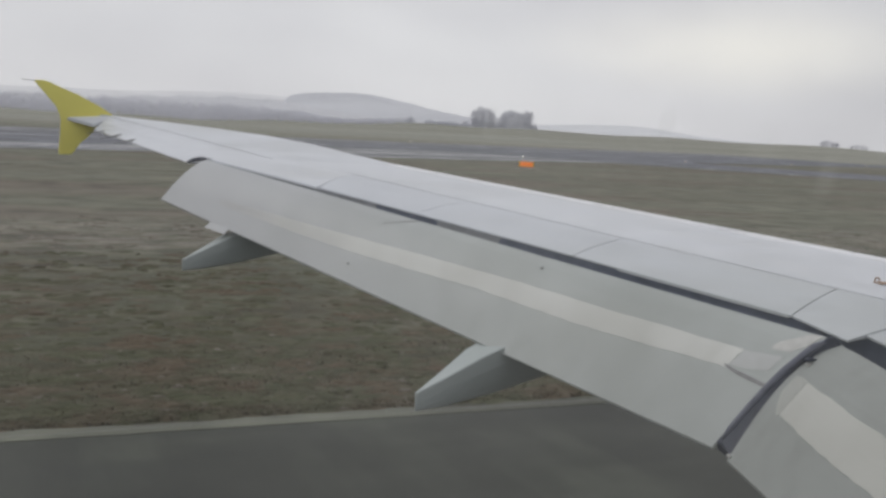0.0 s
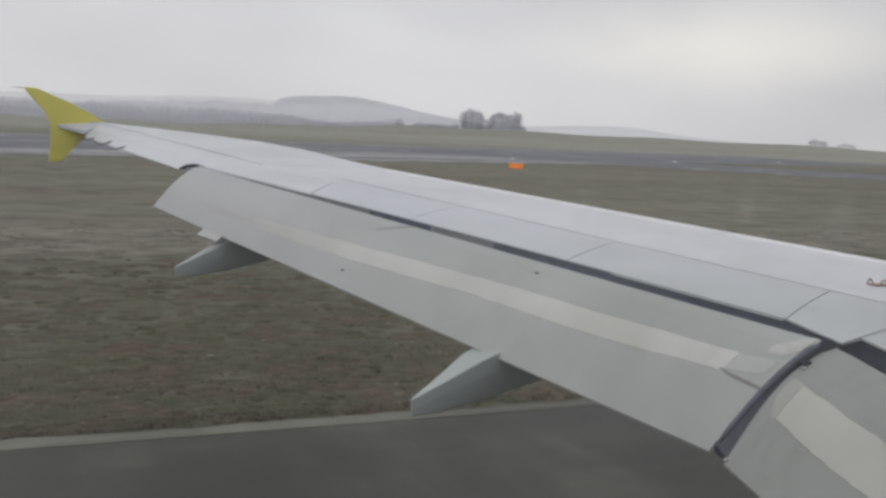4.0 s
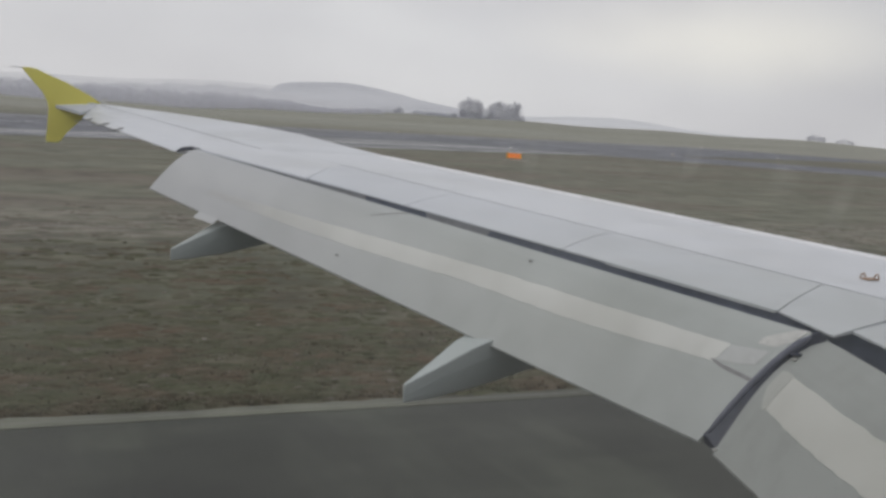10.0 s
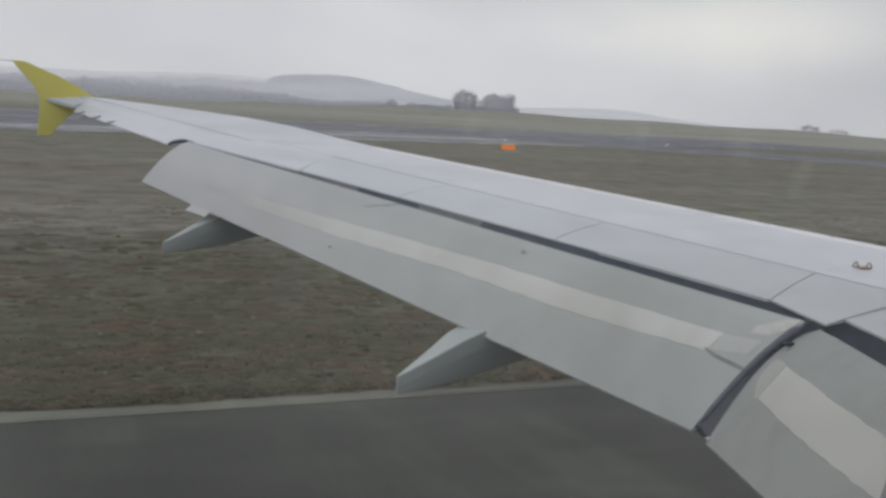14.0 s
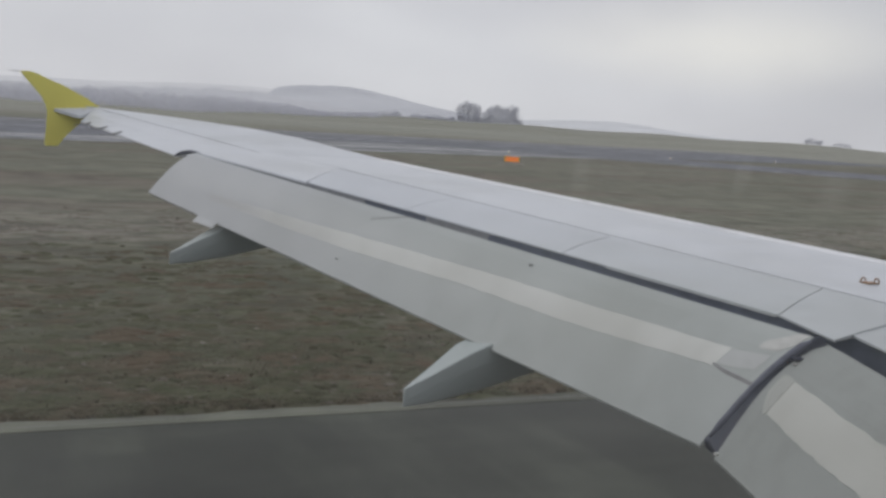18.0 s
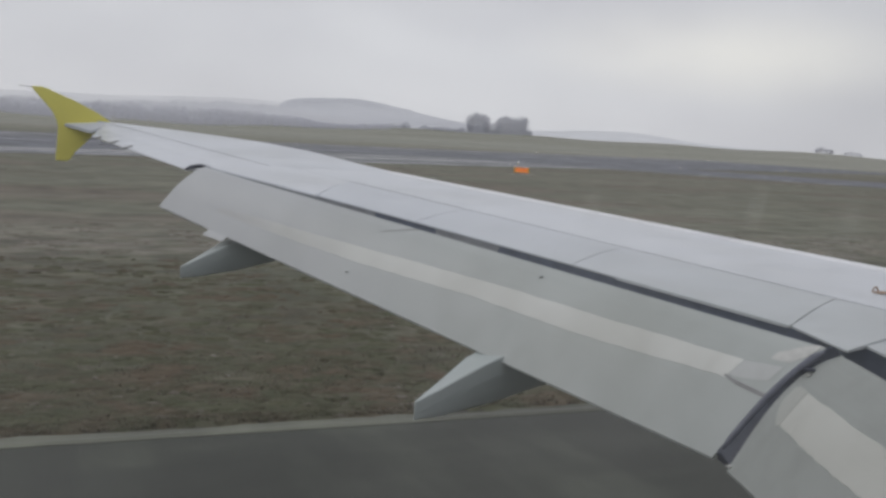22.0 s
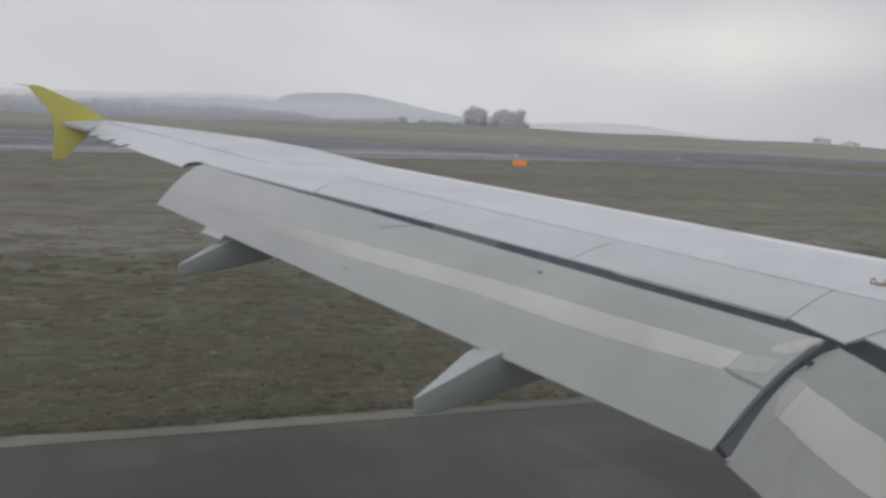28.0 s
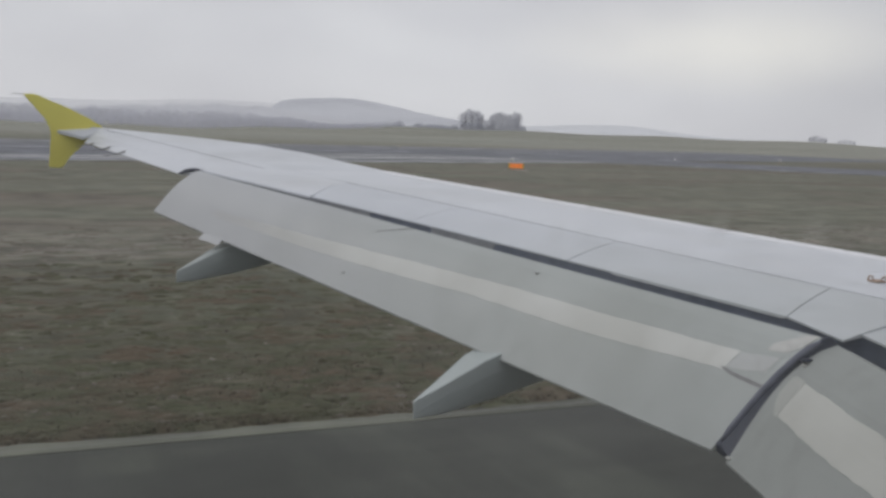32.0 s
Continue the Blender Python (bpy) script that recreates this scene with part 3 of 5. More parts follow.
for s in range(-400, 320, 60):
    ribbon("centre_dash", *along(s, s + 30, 44, 45), 0.054, M_LINE_W, runway)

turn = [(74, 178), (90, 165), (106, 150), (120, 137), (136, 125), (158, 113), (190, 102), (240, 92), (320, 82)]
turn_l = [(112, 205), (128, 186), (143, 171), (157, 158), (170, 147), (188, 136), (214, 125), (256, 114), (330, 104)]


def smooth_line(p, k=6):
    out = []
    for i in range(len(p) - 1):
        a, b, c, d = (Vector(p[max(0, min(len(p) - 1, i + o))]) for o in (-1, 0, 1, 2))
        for j in range(k):
            t = j / k
            out.append(tuple(0.5 * (2 * b + (c - a) * t + (2 * a - 5 * b + 4 * c - d) * t * t + (3 * b - a - 3 * c + d) * t ** 3)))
    return out + [tuple(p[-1])]


tagged(ribbon("exit_taxiway", smooth_line(turn_l), smooth_line(turn), 0.06, M_RUNWAY, depth=0.2),
       "damp grey asphalt taxiway curving off the runway", "taxiway", kind="structure")
tagged(ribbon("exit_shoulder", smooth_line(turn), [(x - 1.6, y - 2.2) for x, y in smooth_line(turn)], 0.05, M_SHOULDER, depth=0.2),
       "pale shoulder along the curving taxiway", "taxiway", kind="structure")


# ---- the airliner ----
plane = empty("airliner", (0, 0, 0), "white airliner with lowered grey flaps and a yellow wingtip fence", "airliner")
DIH = math.tan(radians(5.1))


def top_z(y):
    return 4.23 - DIH * (16.91 - y)


def x_le(y):
    return 3.14 - 0.536 * (y - 8.11) + 0.17 * math.exp(-((y - 14.5) / 0.9) ** 2) - 0.42 * max(0, y - 15.7) ** 2


def x_hinge(y):
    return 1.56 - 0.395 * (y - 7.24)


def x_te(y):
    return 0.535 - 0.327 * (y - 6.61) - 0.006 * (y - 6.61) ** 2


def x_ail(y):
    return -1.18 - 0.325 * (y - 13.72)


def wing_section(y, x0, x1, low):
    """Rounded nose at x0, nearly flat back to x1, a deep belly below."""
    z, c = top_z(y), x0 - x1
    swell = 0.042 * math.exp(-((y - 14.9) / 1.1) ** 2)
    ring = [(x1, y, z)]
    for u in (0.98, 0.86, 0.72, 0.58, 0.45, 0.33, 0.22, 0.13, 0.06):
        ring.append((x1 + c * (1 - u), y, z + swell * math.cos(math.pi / 2 * u)))
    ring += [(x0 - 0.03, y, z - 0.003 + swell), (x0 - 0.006, y, z - 0.02 + swell), (x0, y, z - 0.05), (x0 - 0.03, y, z - 0.12)]
    for u in (0.1, 0.3, 0.6, 1.0):
        ring.append((x0 - c * u, y, z - 0.12 - low * math.sin(math.pi * (0.15 + 0.6 * u))))
    return ring


def wing():
    ys = [1.7, 3, 4.5, 6.0, 7.0, 8.0, 9.0, 10.0, 11.0, 12.0, 13.05]
    part("wing_skin", loft([wing_section(y, x_le(y), x_hinge(y), 0.42 - 0.018 * y) for y in ys]), M_WING, plane,
         "pale grey painted upper wing skin")
    ys = [13.06, 13.7, 14.4, 15.1, 15.7, 16.1, 16.4, 16.65, 16.85, 16.98]
    part("wing_tip_skin", loft([wing_section(y, x_le(y), x_ail(y), 0.16) for y in ys]), M_WING, plane)
    # slats: paler, rounded leading edge pieces
    for y0, y1 in ((2.0, 5.6), (5.62, 9.3), (9.32, 13.0)):
        secs = []
        for y in np.linspace(y0, y1, 9):
            x, z, w = x_le(y), top_z(y), 0.34 - 0.008 * y
            secs.append([(x - w, y, z - 0.004), (x - w * 0.97, y, z + 0.0025), (x - w * 0.7, y, z + 0.006), (x - w * 0.4, y, z + 0.007), (x - w * 0.18, y, z + 0.005),
                         (x - 0.03, y, z + 0.002), (x - 0.004, y, z - 0.014), (x + 0.003, y, z - 0.05), (x - 0.05, y, z - 0.03)])
        part("slat", loft(secs), M_SLAT, plane, "pale rounded leading edge slat", smooth=True)
    # painted cove wall below the spoilers, with dark strips added for the gap's shade
    ys = [2.0, 4.5, 6.0, 8.0, 10.0, 12.0, 13.0]
    part("cove", loft([[(x_hinge(y) + 0.02, y, top_z(y) - 0.05), (x_te(y) + 0.03, y, top_z(y) - 0.017),
                        (x_te(y) + 0.10, y, top_z(y) - 0.30), (x_hinge(y) + 0.02, y, top_z(y) - 0.40)] for y in ys]), M_COVE, plane,
         "grey painted wall between spoilers and flap")
    for y0, y1 in ((2.05, 9.2), (9.7, 10.42), (10.83, 11.02)):
        part("gap_seal", loft([[(x_te(y) + 0.024, y, top_z(y) - 0.0135), (x_te(y) + 0.094, y, top_z(y) - 0.30), (x_te(y) + 0.12, y, top_z(y) - 0.30), (x_te(y) + 0.05, y, top_z(y) - 0.016)]
                               for y in np.linspace(y0, y1, 9)]), M_GAPSHADE, plane, "dark slate strip standing for shade in the gap")
    # fixed panel outboard of the spoilers
    y0, y1, k = 11.17, 13.04, 7
    secs = []
    for i in range(k):
        t = i / (k - 1)
        yh, yt = 12.15 + (13.04 - 12.15) * t, y0 + (y1 - y0) * t
        a, b = Vector((x_hinge(yh) - 0.008, yh, top_z(yh))), Vector((x_te(yt), yt, top_z(yt)))
        secs.append([a, a.lerp(b, 0.5) + Vector((0, 0, 0.012)), b, b - Vector((0, 0, 0.02)), a - Vector((0, 0, 0.05))])
    part("trailing_edge_panel", loft(secs), M_WING, plane)
    # aileron
    secs = []
    for i in range(9):
        t = i / 8
        y = 13.08 + (16.78 - 13.08) * t
        te = Vector((-1.89 - 0.53 * t, y, 3.812 + 0.222 * t))
        h = Vector((x_ail(y) - 0.034, y, top_z(y)))
        secs.append([h, h.lerp(te, 0.5) + Vector((0, 0, 0.012)), te, te - Vector((0, 0, 0.012)), h.lerp(te, 0.5) - Vector((0, 0, 0.07)), h - Vector((0, 0, 0.12))])
    part("aileron", loft(secs), M_WING, plane, "slightly drooped pale grey aileron")
    part("aileron_cove", loft([[(x_ail(y) + 0.01, y, top_z(y) - 0.006), (x_ail(y) - 0.045, y, top_z(y) - 0.006), (x_ail(y) - 0.03, y, top_z(y) - 0.05), (x_ail(y) + 0.01, y, top_z(y) - 0.05)]
                               for y in (13.1, 14.9, 16.7)]), M_SEAM, plane)
    # tip cap that carries the fence
    a, b, c, d = Vector((-2.10, 16.80, 4.222)), Vector((-2.43, 16.80, 4.105)), Vector((-2.74, 16.985, 4.178)), Vector((-2.17, 16.985, 4.232))
    part("wing_tip_cap", slab((a, b, c, d), 0.04), M_WING, plane)


def spoilers():
    """Flat panels between the hinge line and the flap; retracted."""
    part("hinge_gap", loft([[(x_hinge(y) + 0.004, y, top_z(y) - 0.005), (x_hinge(y) - 0.045, y, top_z(y) - 0.005), (x_hinge(y) - 0.03, y, top_z(y) - 0.04),
                             (x_hinge(y) + 0.004, y, top_z(y) - 0.04)] for y in (6.0, 9.0, 12.0, 13.0)]), M_SEAM, plane)
    seam = [(6.083, 6.54), (6.61, 7.24), (8.29, 8.94), (9.90, 10.58), (11.15, 12.13)]   # y at the rear edge and at the hinge
    for i, ((t0, h0), (t1, h1)) in enumerate(zip(seam, seam[1:])):
        g = 0.005
        secs, n = [], 7
        for j in range(n):
            t = j / (n - 1)
            yt, yh = t0 + g + (t1 - t0 - 2 * g) * t, h0 + g + (h1 - h0 - 2 * g) * t
            a = Vector((x_hinge(yh) - 0.03, yh, top_z(yh)))
            b = Vector((x_te(yt) if i else 0.535 - 0.108 * (6.61 - yt), yt, top_z(yt)))
            ring = []
            for u in (0, 0.25, 0.5, 0.75, 1):
                ring.append(a.lerp(b, u) + Vector((0, 0, 0.014 * math.sin(math.pi * u))))
            ring += [b - Vector((0.0, 0, 0.012)), a.lerp(b, 0.5) - Vector((0, 0, 0.03)), a - Vector((0, 0, 0.045))]
            secs.append(ring)
        part("spoiler", loft(secs), M_SPOILER, plane, "retracted pale grey spoiler panel" if i else "")
    # lip below the rear edge of the inner panel, sized to fit the camera's view
    part("spoiler_lip", loft([[(x_te(y) - 0.004, y, top_z(y) - 0.002), (x_te(y) - 0.006, y, top_z(y) - 0.020), (x_te(y) + 0.01, y, top_z(y) - 0.020), (x_te(y) + 0.01, y, top_z(y) - 0.0135)]
                              for y in np.linspace(6.63, 7.90, 8)]), M_SPOILER, plane)
    # inboard panel over the inner flap
    secs = []
    for y in (6.177, 5.2, 4.0, 2.2):
        xt = 0.707 - 0.178 * (6.177 - y)
        yh = y + 0.362
        ring = [Vector((x_hinge(yh) - 0.02, yh, top_z(yh))), Vector((xt, y, top_z(y))), Vector((xt, y, top_z(y) - 0.014)),
                Vector((x_hinge(yh) - 0.02, yh, top_z(yh) - 0.05))]
        secs.append(ring)
    part("spoiler", loft(secs), M_SPOILER, plane)


U0, U1 = Vector((0.315, 6.05, 3.285)), Vector((-1.785, 12.74, 3.862))
T0, T1 = Vector((-0.25, 6.28, 2.62)), Vector((-2.18, 13.01, 3.42))
V0, V1 = Vector((0.38, 6.05, 3.25)), Vector((-0.60, 2.55, 2.94))
S0, S1 = Vector((-0.28, 6.15, 2.60)), Vector((-1.18, 2.60, 2.28))
BULGE, BULGE_IN = 0.06, 0.095


def on_flap(u, v, lift=0.0, inner=False):
    """A point of the outer (or inner) flap's upper surface; u down its chord, v out along it."""
    a, b, c, d = (V0, V1, S0, S1) if inner else (U0, U1, T0, T1)
    p = a.lerp(b, v).lerp(c.lerp(d, v), u)
    nrm = (b - a).cross(c - a).normalized()
    if nrm.z < 0:
        nrm = -nrm
    s = 1.0 - 0.25 * v
    return p + nrm * ((BULGE_IN if inner else BULGE * s) * math.sin(math.pi * min(max(u, 0), 1) ** 0.75) + lift)


def flap_ring(v, inner):
    ring = [on_flap(u / 10, v, 0, inner) for u in range(11)]
    a, t = ring[0], ring[-1]
    fwd = Vector((1, 0, 0))
    ring.append(t + Vector((0.004, 0, -0.012)))
    ring.append(a.lerp(t, 0.6) + Vector((0.03, 0, -0.10)))
    ring.append(a + fwd * 0.05 + Vector((0, 0, -0.22)))
    ring.append(a + fwd * 0.17 + Vector((0, 0, -0.14)))
    ring.append(a + fwd * 0.13 + Vector((0, 0, -0.05)))
    return ring


def flap_patch(name, edges, mat, label="", lift=0.0013, inner=False, parent=None, ragged=0.008):
    """A thin strip on a flap; edges: (v, upper u, lower u) rows."""
    k = 4
    rows = []
    for (v0, a0, b0), (v1, a1, b1) in zip(edges, edges[1:]):
        m = max(4, int(abs(v1 - v0) * 110))
        for i in range(m):
            t = i / m
            v = v0 + (v1 - v0) * t
            rows.append((v, a0 + (a1 - a0) * t + ragged * noise.noise((v * 45, 1.5, 0)), b0 + (b1 - b0) * t + ragged * noise.noise((v * 60, 8.5, 0))))
    rows.append(edges[-1])
    secs = []
    for v, a, b in rows:
        up = [on_flap(a + (b - a) * i / k, v, lift, inner) for i in range(k + 1)]
        lo = [on_flap(a + (b - a) * i / k, v, -0.003, inner) for i in range(k, -1, -1)]
        secs.append(up + lo)
    return part(name, loft(secs), mat, parent or plane, label)


def flaps():
    n = 24
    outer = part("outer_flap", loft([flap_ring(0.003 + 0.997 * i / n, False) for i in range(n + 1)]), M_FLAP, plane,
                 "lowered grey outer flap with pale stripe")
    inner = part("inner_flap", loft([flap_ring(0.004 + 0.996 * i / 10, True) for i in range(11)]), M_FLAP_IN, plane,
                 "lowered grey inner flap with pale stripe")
    flap_patch("stripe", [(0.047, 0.285, 0.45), (0.2, 0.325, 0.53), (0.35, 0.355, 0.545), (0.53, 0.44, 0.64), (0.64, 0.50, 0.67), (0.74, 0.55, 0.69), (0.86, 0.61, 0.71)],
               M_STRIPE, "pale bare composite stripe, fading towards the tip", parent=outer)
    flap_patch("worn_patch", [(0.014, 0.25, 0.38), (0.03, 0.27, 0.41), (0.046, 0.295, 0.425)], M_FLAP_DARK, "worn end of the stripe", parent=outer)
    flap_patch("worn_edge", [(0.006, 0.468, 0.505), (0.022, 0.462, 0.49), (0.036, 0.452, 0.472), (0.05, 0.43, 0.438)], M_SCRATCH, "dark chafed line", 0.002, parent=outer)
    flap_patch("scratch", [(0.512, -0.01, 0.01), (0.53, 0.07, 0.095), (0.552, 0.18, 0.20)], M_SCRATCH, "", parent=outer)
    flap_patch("sealant_patch", [(0.007, -0.01, 0.12), (0.014, 0.0, 0.20), (0.022, 0.08, 0.21), (0.030, 0.15, 0.21)], M_PATCH, "cream sealant patch", parent=outer)
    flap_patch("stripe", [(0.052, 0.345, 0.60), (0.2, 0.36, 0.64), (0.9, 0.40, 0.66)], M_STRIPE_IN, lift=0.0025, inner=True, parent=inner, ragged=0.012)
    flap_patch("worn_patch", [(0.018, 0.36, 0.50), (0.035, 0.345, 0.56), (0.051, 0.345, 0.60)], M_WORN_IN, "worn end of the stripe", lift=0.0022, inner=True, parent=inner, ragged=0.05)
    for u, v in ((0.13, 0.30), (0.79, 0.54)):
        p = on_flap(u, v, 0.003)
        part("vent", box(p, (0.03, 0.028, 0.006), 0.002), M_SCRATCH, outer)
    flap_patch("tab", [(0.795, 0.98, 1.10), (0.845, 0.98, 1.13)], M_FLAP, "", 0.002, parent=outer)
    # rubber seal closing the joint of the two flaps
    secs = []
    for i in range(15):
        u = -0.02 + 0.97 * i / 14
        a, b = on_flap(u, 0.004), on_flap(u, 0.004, 0, True)
        a.z -= 0.004
        m = a.lerp(b, 0.38) + Vector((0, 0, 0.016))
        q = a.lerp(b, 0.8) - Vector((0, 0, 0.012))
        secs.append([a, m, q, b - Vector((0, 0, 0.02)), b - Vector((-0.02, 0, 0.05)), a - Vector((-0.02, 0, 0.05))])
    seal = part("flap_seal", loft(secs), M_SEAL, plane, "dark rubber seal between the flaps")
    rim = []
    for i in range(13):
        a, b = on_flap(0.04 + 0.88 * i / 12, 0.004), on_flap(0.04 + 0.88 * i / 12, 0.004, 0, True)
        rim.append(a.lerp(b, 0.24) + Vector((0, 0, 0.004)))
    part("seal_lip", tube(rim, [0.010] + [0.024] * 11 + [0.010], 8), M_LIP, seal, "grey rounded lip of the seal", smooth=True)
    part("seal_bracket", box(on_flap(0.20, 0.010, 0.002, True), (0.11, 0.05, 0.012), 0.004), M_SEAL, plane, "small dark bracket on the seal")
    part("seal_clip", box(on_flap(0.245, 0.016, 0.002, True), (0.035, 0.03, 0.010), 0.003), M_PATCH, plane)
    part("flap_end_seal", tube([(-1.91, 13.06, 3.815), (-1.85, 13.03, 3.843), (-1.77, 12.95, 3.862), (-1.70, 12.8, 3.857)], [0.010, 0.022, 0.022, 0.012], 8), M_SEAL, plane)
    part("corner_stud", box(on_flap(0.97, 0.006, 0.004, True), (0.03, 0.03, 0.012), 0.004), M_PATCH, plane)


def fairing(tail, kx, kz):
    """A canoe-shaped flap track fairing, its tail lowered with the flap."""
    rows = [(0.0, 0.010, 0.0, -0.125), (0.21, 0.07, 0.125, -0.105), (0.44, 0.135, 0.27, -0.058), (0.56, 0.145, 0.322, -0.035), (0.96, 0.15, 0.44, 0.07),
            (1.5, 0.15, 0.55, 0.19), (2.2, 0.12, 0.585, 0.34), (2.8, 0.04, 0.61, 0.5)]
    secs = []
    for x, w, t, b in rows:
        x, t, b = tail[0] + x * kx, tail[2] + t * kz, tail[2] + b * kz
        yc = tail[1]
        h = t - b
        side = [(0.975, 1.0), (1.0, 0.975), (0.84, 0.62), (0.53, 0.28), (0.27, 0.06), (0.08, 0.0)]
        secs.append([(x, yc + w * a, b + h * c) for a, c in side] + [(x, yc - w * a, b + h * c) for a, c in reversed(side)])
    return part("flap_track_fairing", loft(secs), M_FAIR, plane, "grey canoe-shaped flap track fairing")


WICKS = (0.90, 0.73, 0.57)          # shares of the aileron's length


def fence():
    """The arrow-shaped wingtip fence: a swept upper and a lower fin."""
    outline = [(-2.15, 4.235), (-2.32, 4.345), (-2.62, 4.49), (-2.83, 4.57), (-2.98, 4.635), (-3.05, 4.652), (-3.17, 4.648), (-3.16, 4.62),
               (-2.90, 4.34), (-2.835, 4.22), (-2.815, 4.12), (-2.835, 3.90), (-2.85, 3.70), (-2.835, 3.672), (-2.70, 3.672), (-2.66, 3.70),
               (-2.585, 3.83), (-2.40, 4.00), (-2.25, 4.15)]
    bm = bmesh.new()
    a = [bm.verts.new((x, 16.985, z)) for x, z in outline]
    b = [bm.verts.new((x, 17.03, z)) for x, z in outline]
    bm.faces.new(a)
    bm.faces.new(list(reversed(b)))
    for i in range(len(a)):
        j = (i + 1) % len(a)
        bm.faces.new((a[j], a[i], b[i], b[j]))
    bmesh.ops.bevel(bm, geom=bm.edges[:], offset=0.008, segments=2, affect="EDGES")
    f = part("wingtip_fence", bm, M_FENCE, plane, "yellow painted wingtip fence")
    part("discharge_wick", tube([(-3.16, 17.0, 4.64), (-3.34, 17.0, 4.645)], [0.006, 0.003], 6), M_SMUDGE, f, "thin dark static wick")
    for t in WICKS:
        p = Vector((-1.89 - 0.53 * t, 13.08 + 3.7 * t, 3.812 + 0.222 * t))
        part("discharge_wick", tube([p + Vector((0.075, 0.01, 0.036)), p + Vector((0.03, 0, 0.022)), p + Vector((-0.03, 0, 0.0)), p + Vector((-0.20, -0.03, -0.03))], [0.005, 0.011, 0.010, 0.003], 6),
             M_SCRATCH, plane)


def hook():
    """The small fitting on the wing skin: a base with two low rings."""
    c = Vector((2.12, 7.37, top_z(7.37)))
    base = part("hook_fitting", box(c + Vector((0, 0, 0.006)), (0.12, 0.09, 0.010), 0.003), M_RUST, plane, "small brown and yellow hook fitting on the wing")
    for o in (-0.045, 0.045):
        pts = [c + Vector((0.026 * math.cos(a) + o * 0.8, -o * 0.7, 0.008 + 0.034 * math.sin(a))) for a in (math.pi * k / 8 for k in range(9))]
        part("ring", tube(pts, 0.0065, 6), M_RUST, base)


def fuselage():
    """A round hull with the one cabin window that the view goes through."""
    cz, ro, ri = 3.80, 1.975, 1.93
    x0, x1 = EYE.x - 0.10, EYE.x + 0.44
    z0, z1 = EYE.z - 0.22, EYE.z + 0.16
    a0, a1 = math.asin((z0 - cz) / ri), math.asin((z1 - cz) / ri)
    xs = [-11, -8, x0, x1, 0, 4, 8]
    ang = [a0, (a0 + a1) / 2, a1] + [a1 + (2 * math.pi - (a1 - a0)) * k / 40 for k in range(1, 40)]
    n = len(ang)
    bm = bmesh.new()
    ring = [[[bm.verts.new((x, r * math.cos(a), cz + r * math.sin(a))) for a in ang] for x in xs] for r in (ro, ri)]
    for k in (0, 1):
        for i in range(len(xs) - 1):
            for j in range(n):
                if i == 2 and j in (0, 1):
                    continue
                q = (ring[k][i][j], ring[k][i + 1][j], ring[k][i + 1][(j + 1) % n], ring[k][i][(j + 1) % n])
                bm.faces.new(q if k else tuple(reversed(q)))
        for i in (0, len(xs) - 1):
            bm.faces.new(ring[k][i])
    for i, j in ((2, None), (3, None)):
        for m in (0, 1):
            bm.faces.new((ring[0][i][m], ring[0][i][m + 1], ring[1][i][m + 1], ring[1][i][m]))
    for m in (0, 2):
        bm.faces.new((ring[0][2][m], ring[0][3][m], ring[1][3][m], ring[1][2][m]))
    part("fuselage", bm, M_WHITE, plane, "unseen round fuselage, greyed to bounce less light")
    pane = bmesh.new()
    bmesh.ops.create_cube(pane, size=1.0, matrix=Matrix.Translation(((x0 + x1) / 2, 1.878, (z0 + z1) / 2)) @ Matrix.Rotation(radians(17), 4, "X") @ Matrix.Diagonal((x1 - x0, 0.004, z1 - z0 - 0.02, 1)))
    w = part("window_pane", pane, M_PANE, plane, "slightly hazy cabin window pane")
    w.visible_shadow = False
    # main landing gear
    for s in (-1, 1):
        g = part("main_gear_leg", tube([(1.0, s * 3.79, 3.0), (1.0, s * 3.79, 0.6)], [0.14, 0.11], 12), M_METAL, plane)
        for o in (-0.46, 0.46):
            bm = bmesh.new()
            bmesh.ops.create_cone(bm, cap_ends=True, segments=32, radius1=0.57, radius2=0.57, depth=0.4,
                                  matrix=Matrix.Translation((1.0, s * 3.79 + o, 0.615)) @ Matrix.Rotation(math.pi / 2, 4, "X"))
            bmesh.ops.bevel(bm, geom=[e for e in bm.edges if len(e.link_faces) == 2 and e.calc_face_angle(0) > 1], offset=0.09, segments=3, affect="EDGES")
            part("tyre", bm, M_TYRE, g)


M_FLAP_DARK = paint("worn_flap_paint", (0.565, 0.58, 0.57), 0.45, amount=0.3)
wing()
spoilers()
flaps()
fairing((-1.31, 8.12, 2.53), 1.0, 1.0)
fairing((-2.185, 11.78, 2.948), 0.95, 0.85)
fence()
hook()
fuselage()

# ---- distance ----
def at_az(az, r):
    return EYE.x + r * math.sin(radians(az)), EYE.y + r * math.cos(radians(az))


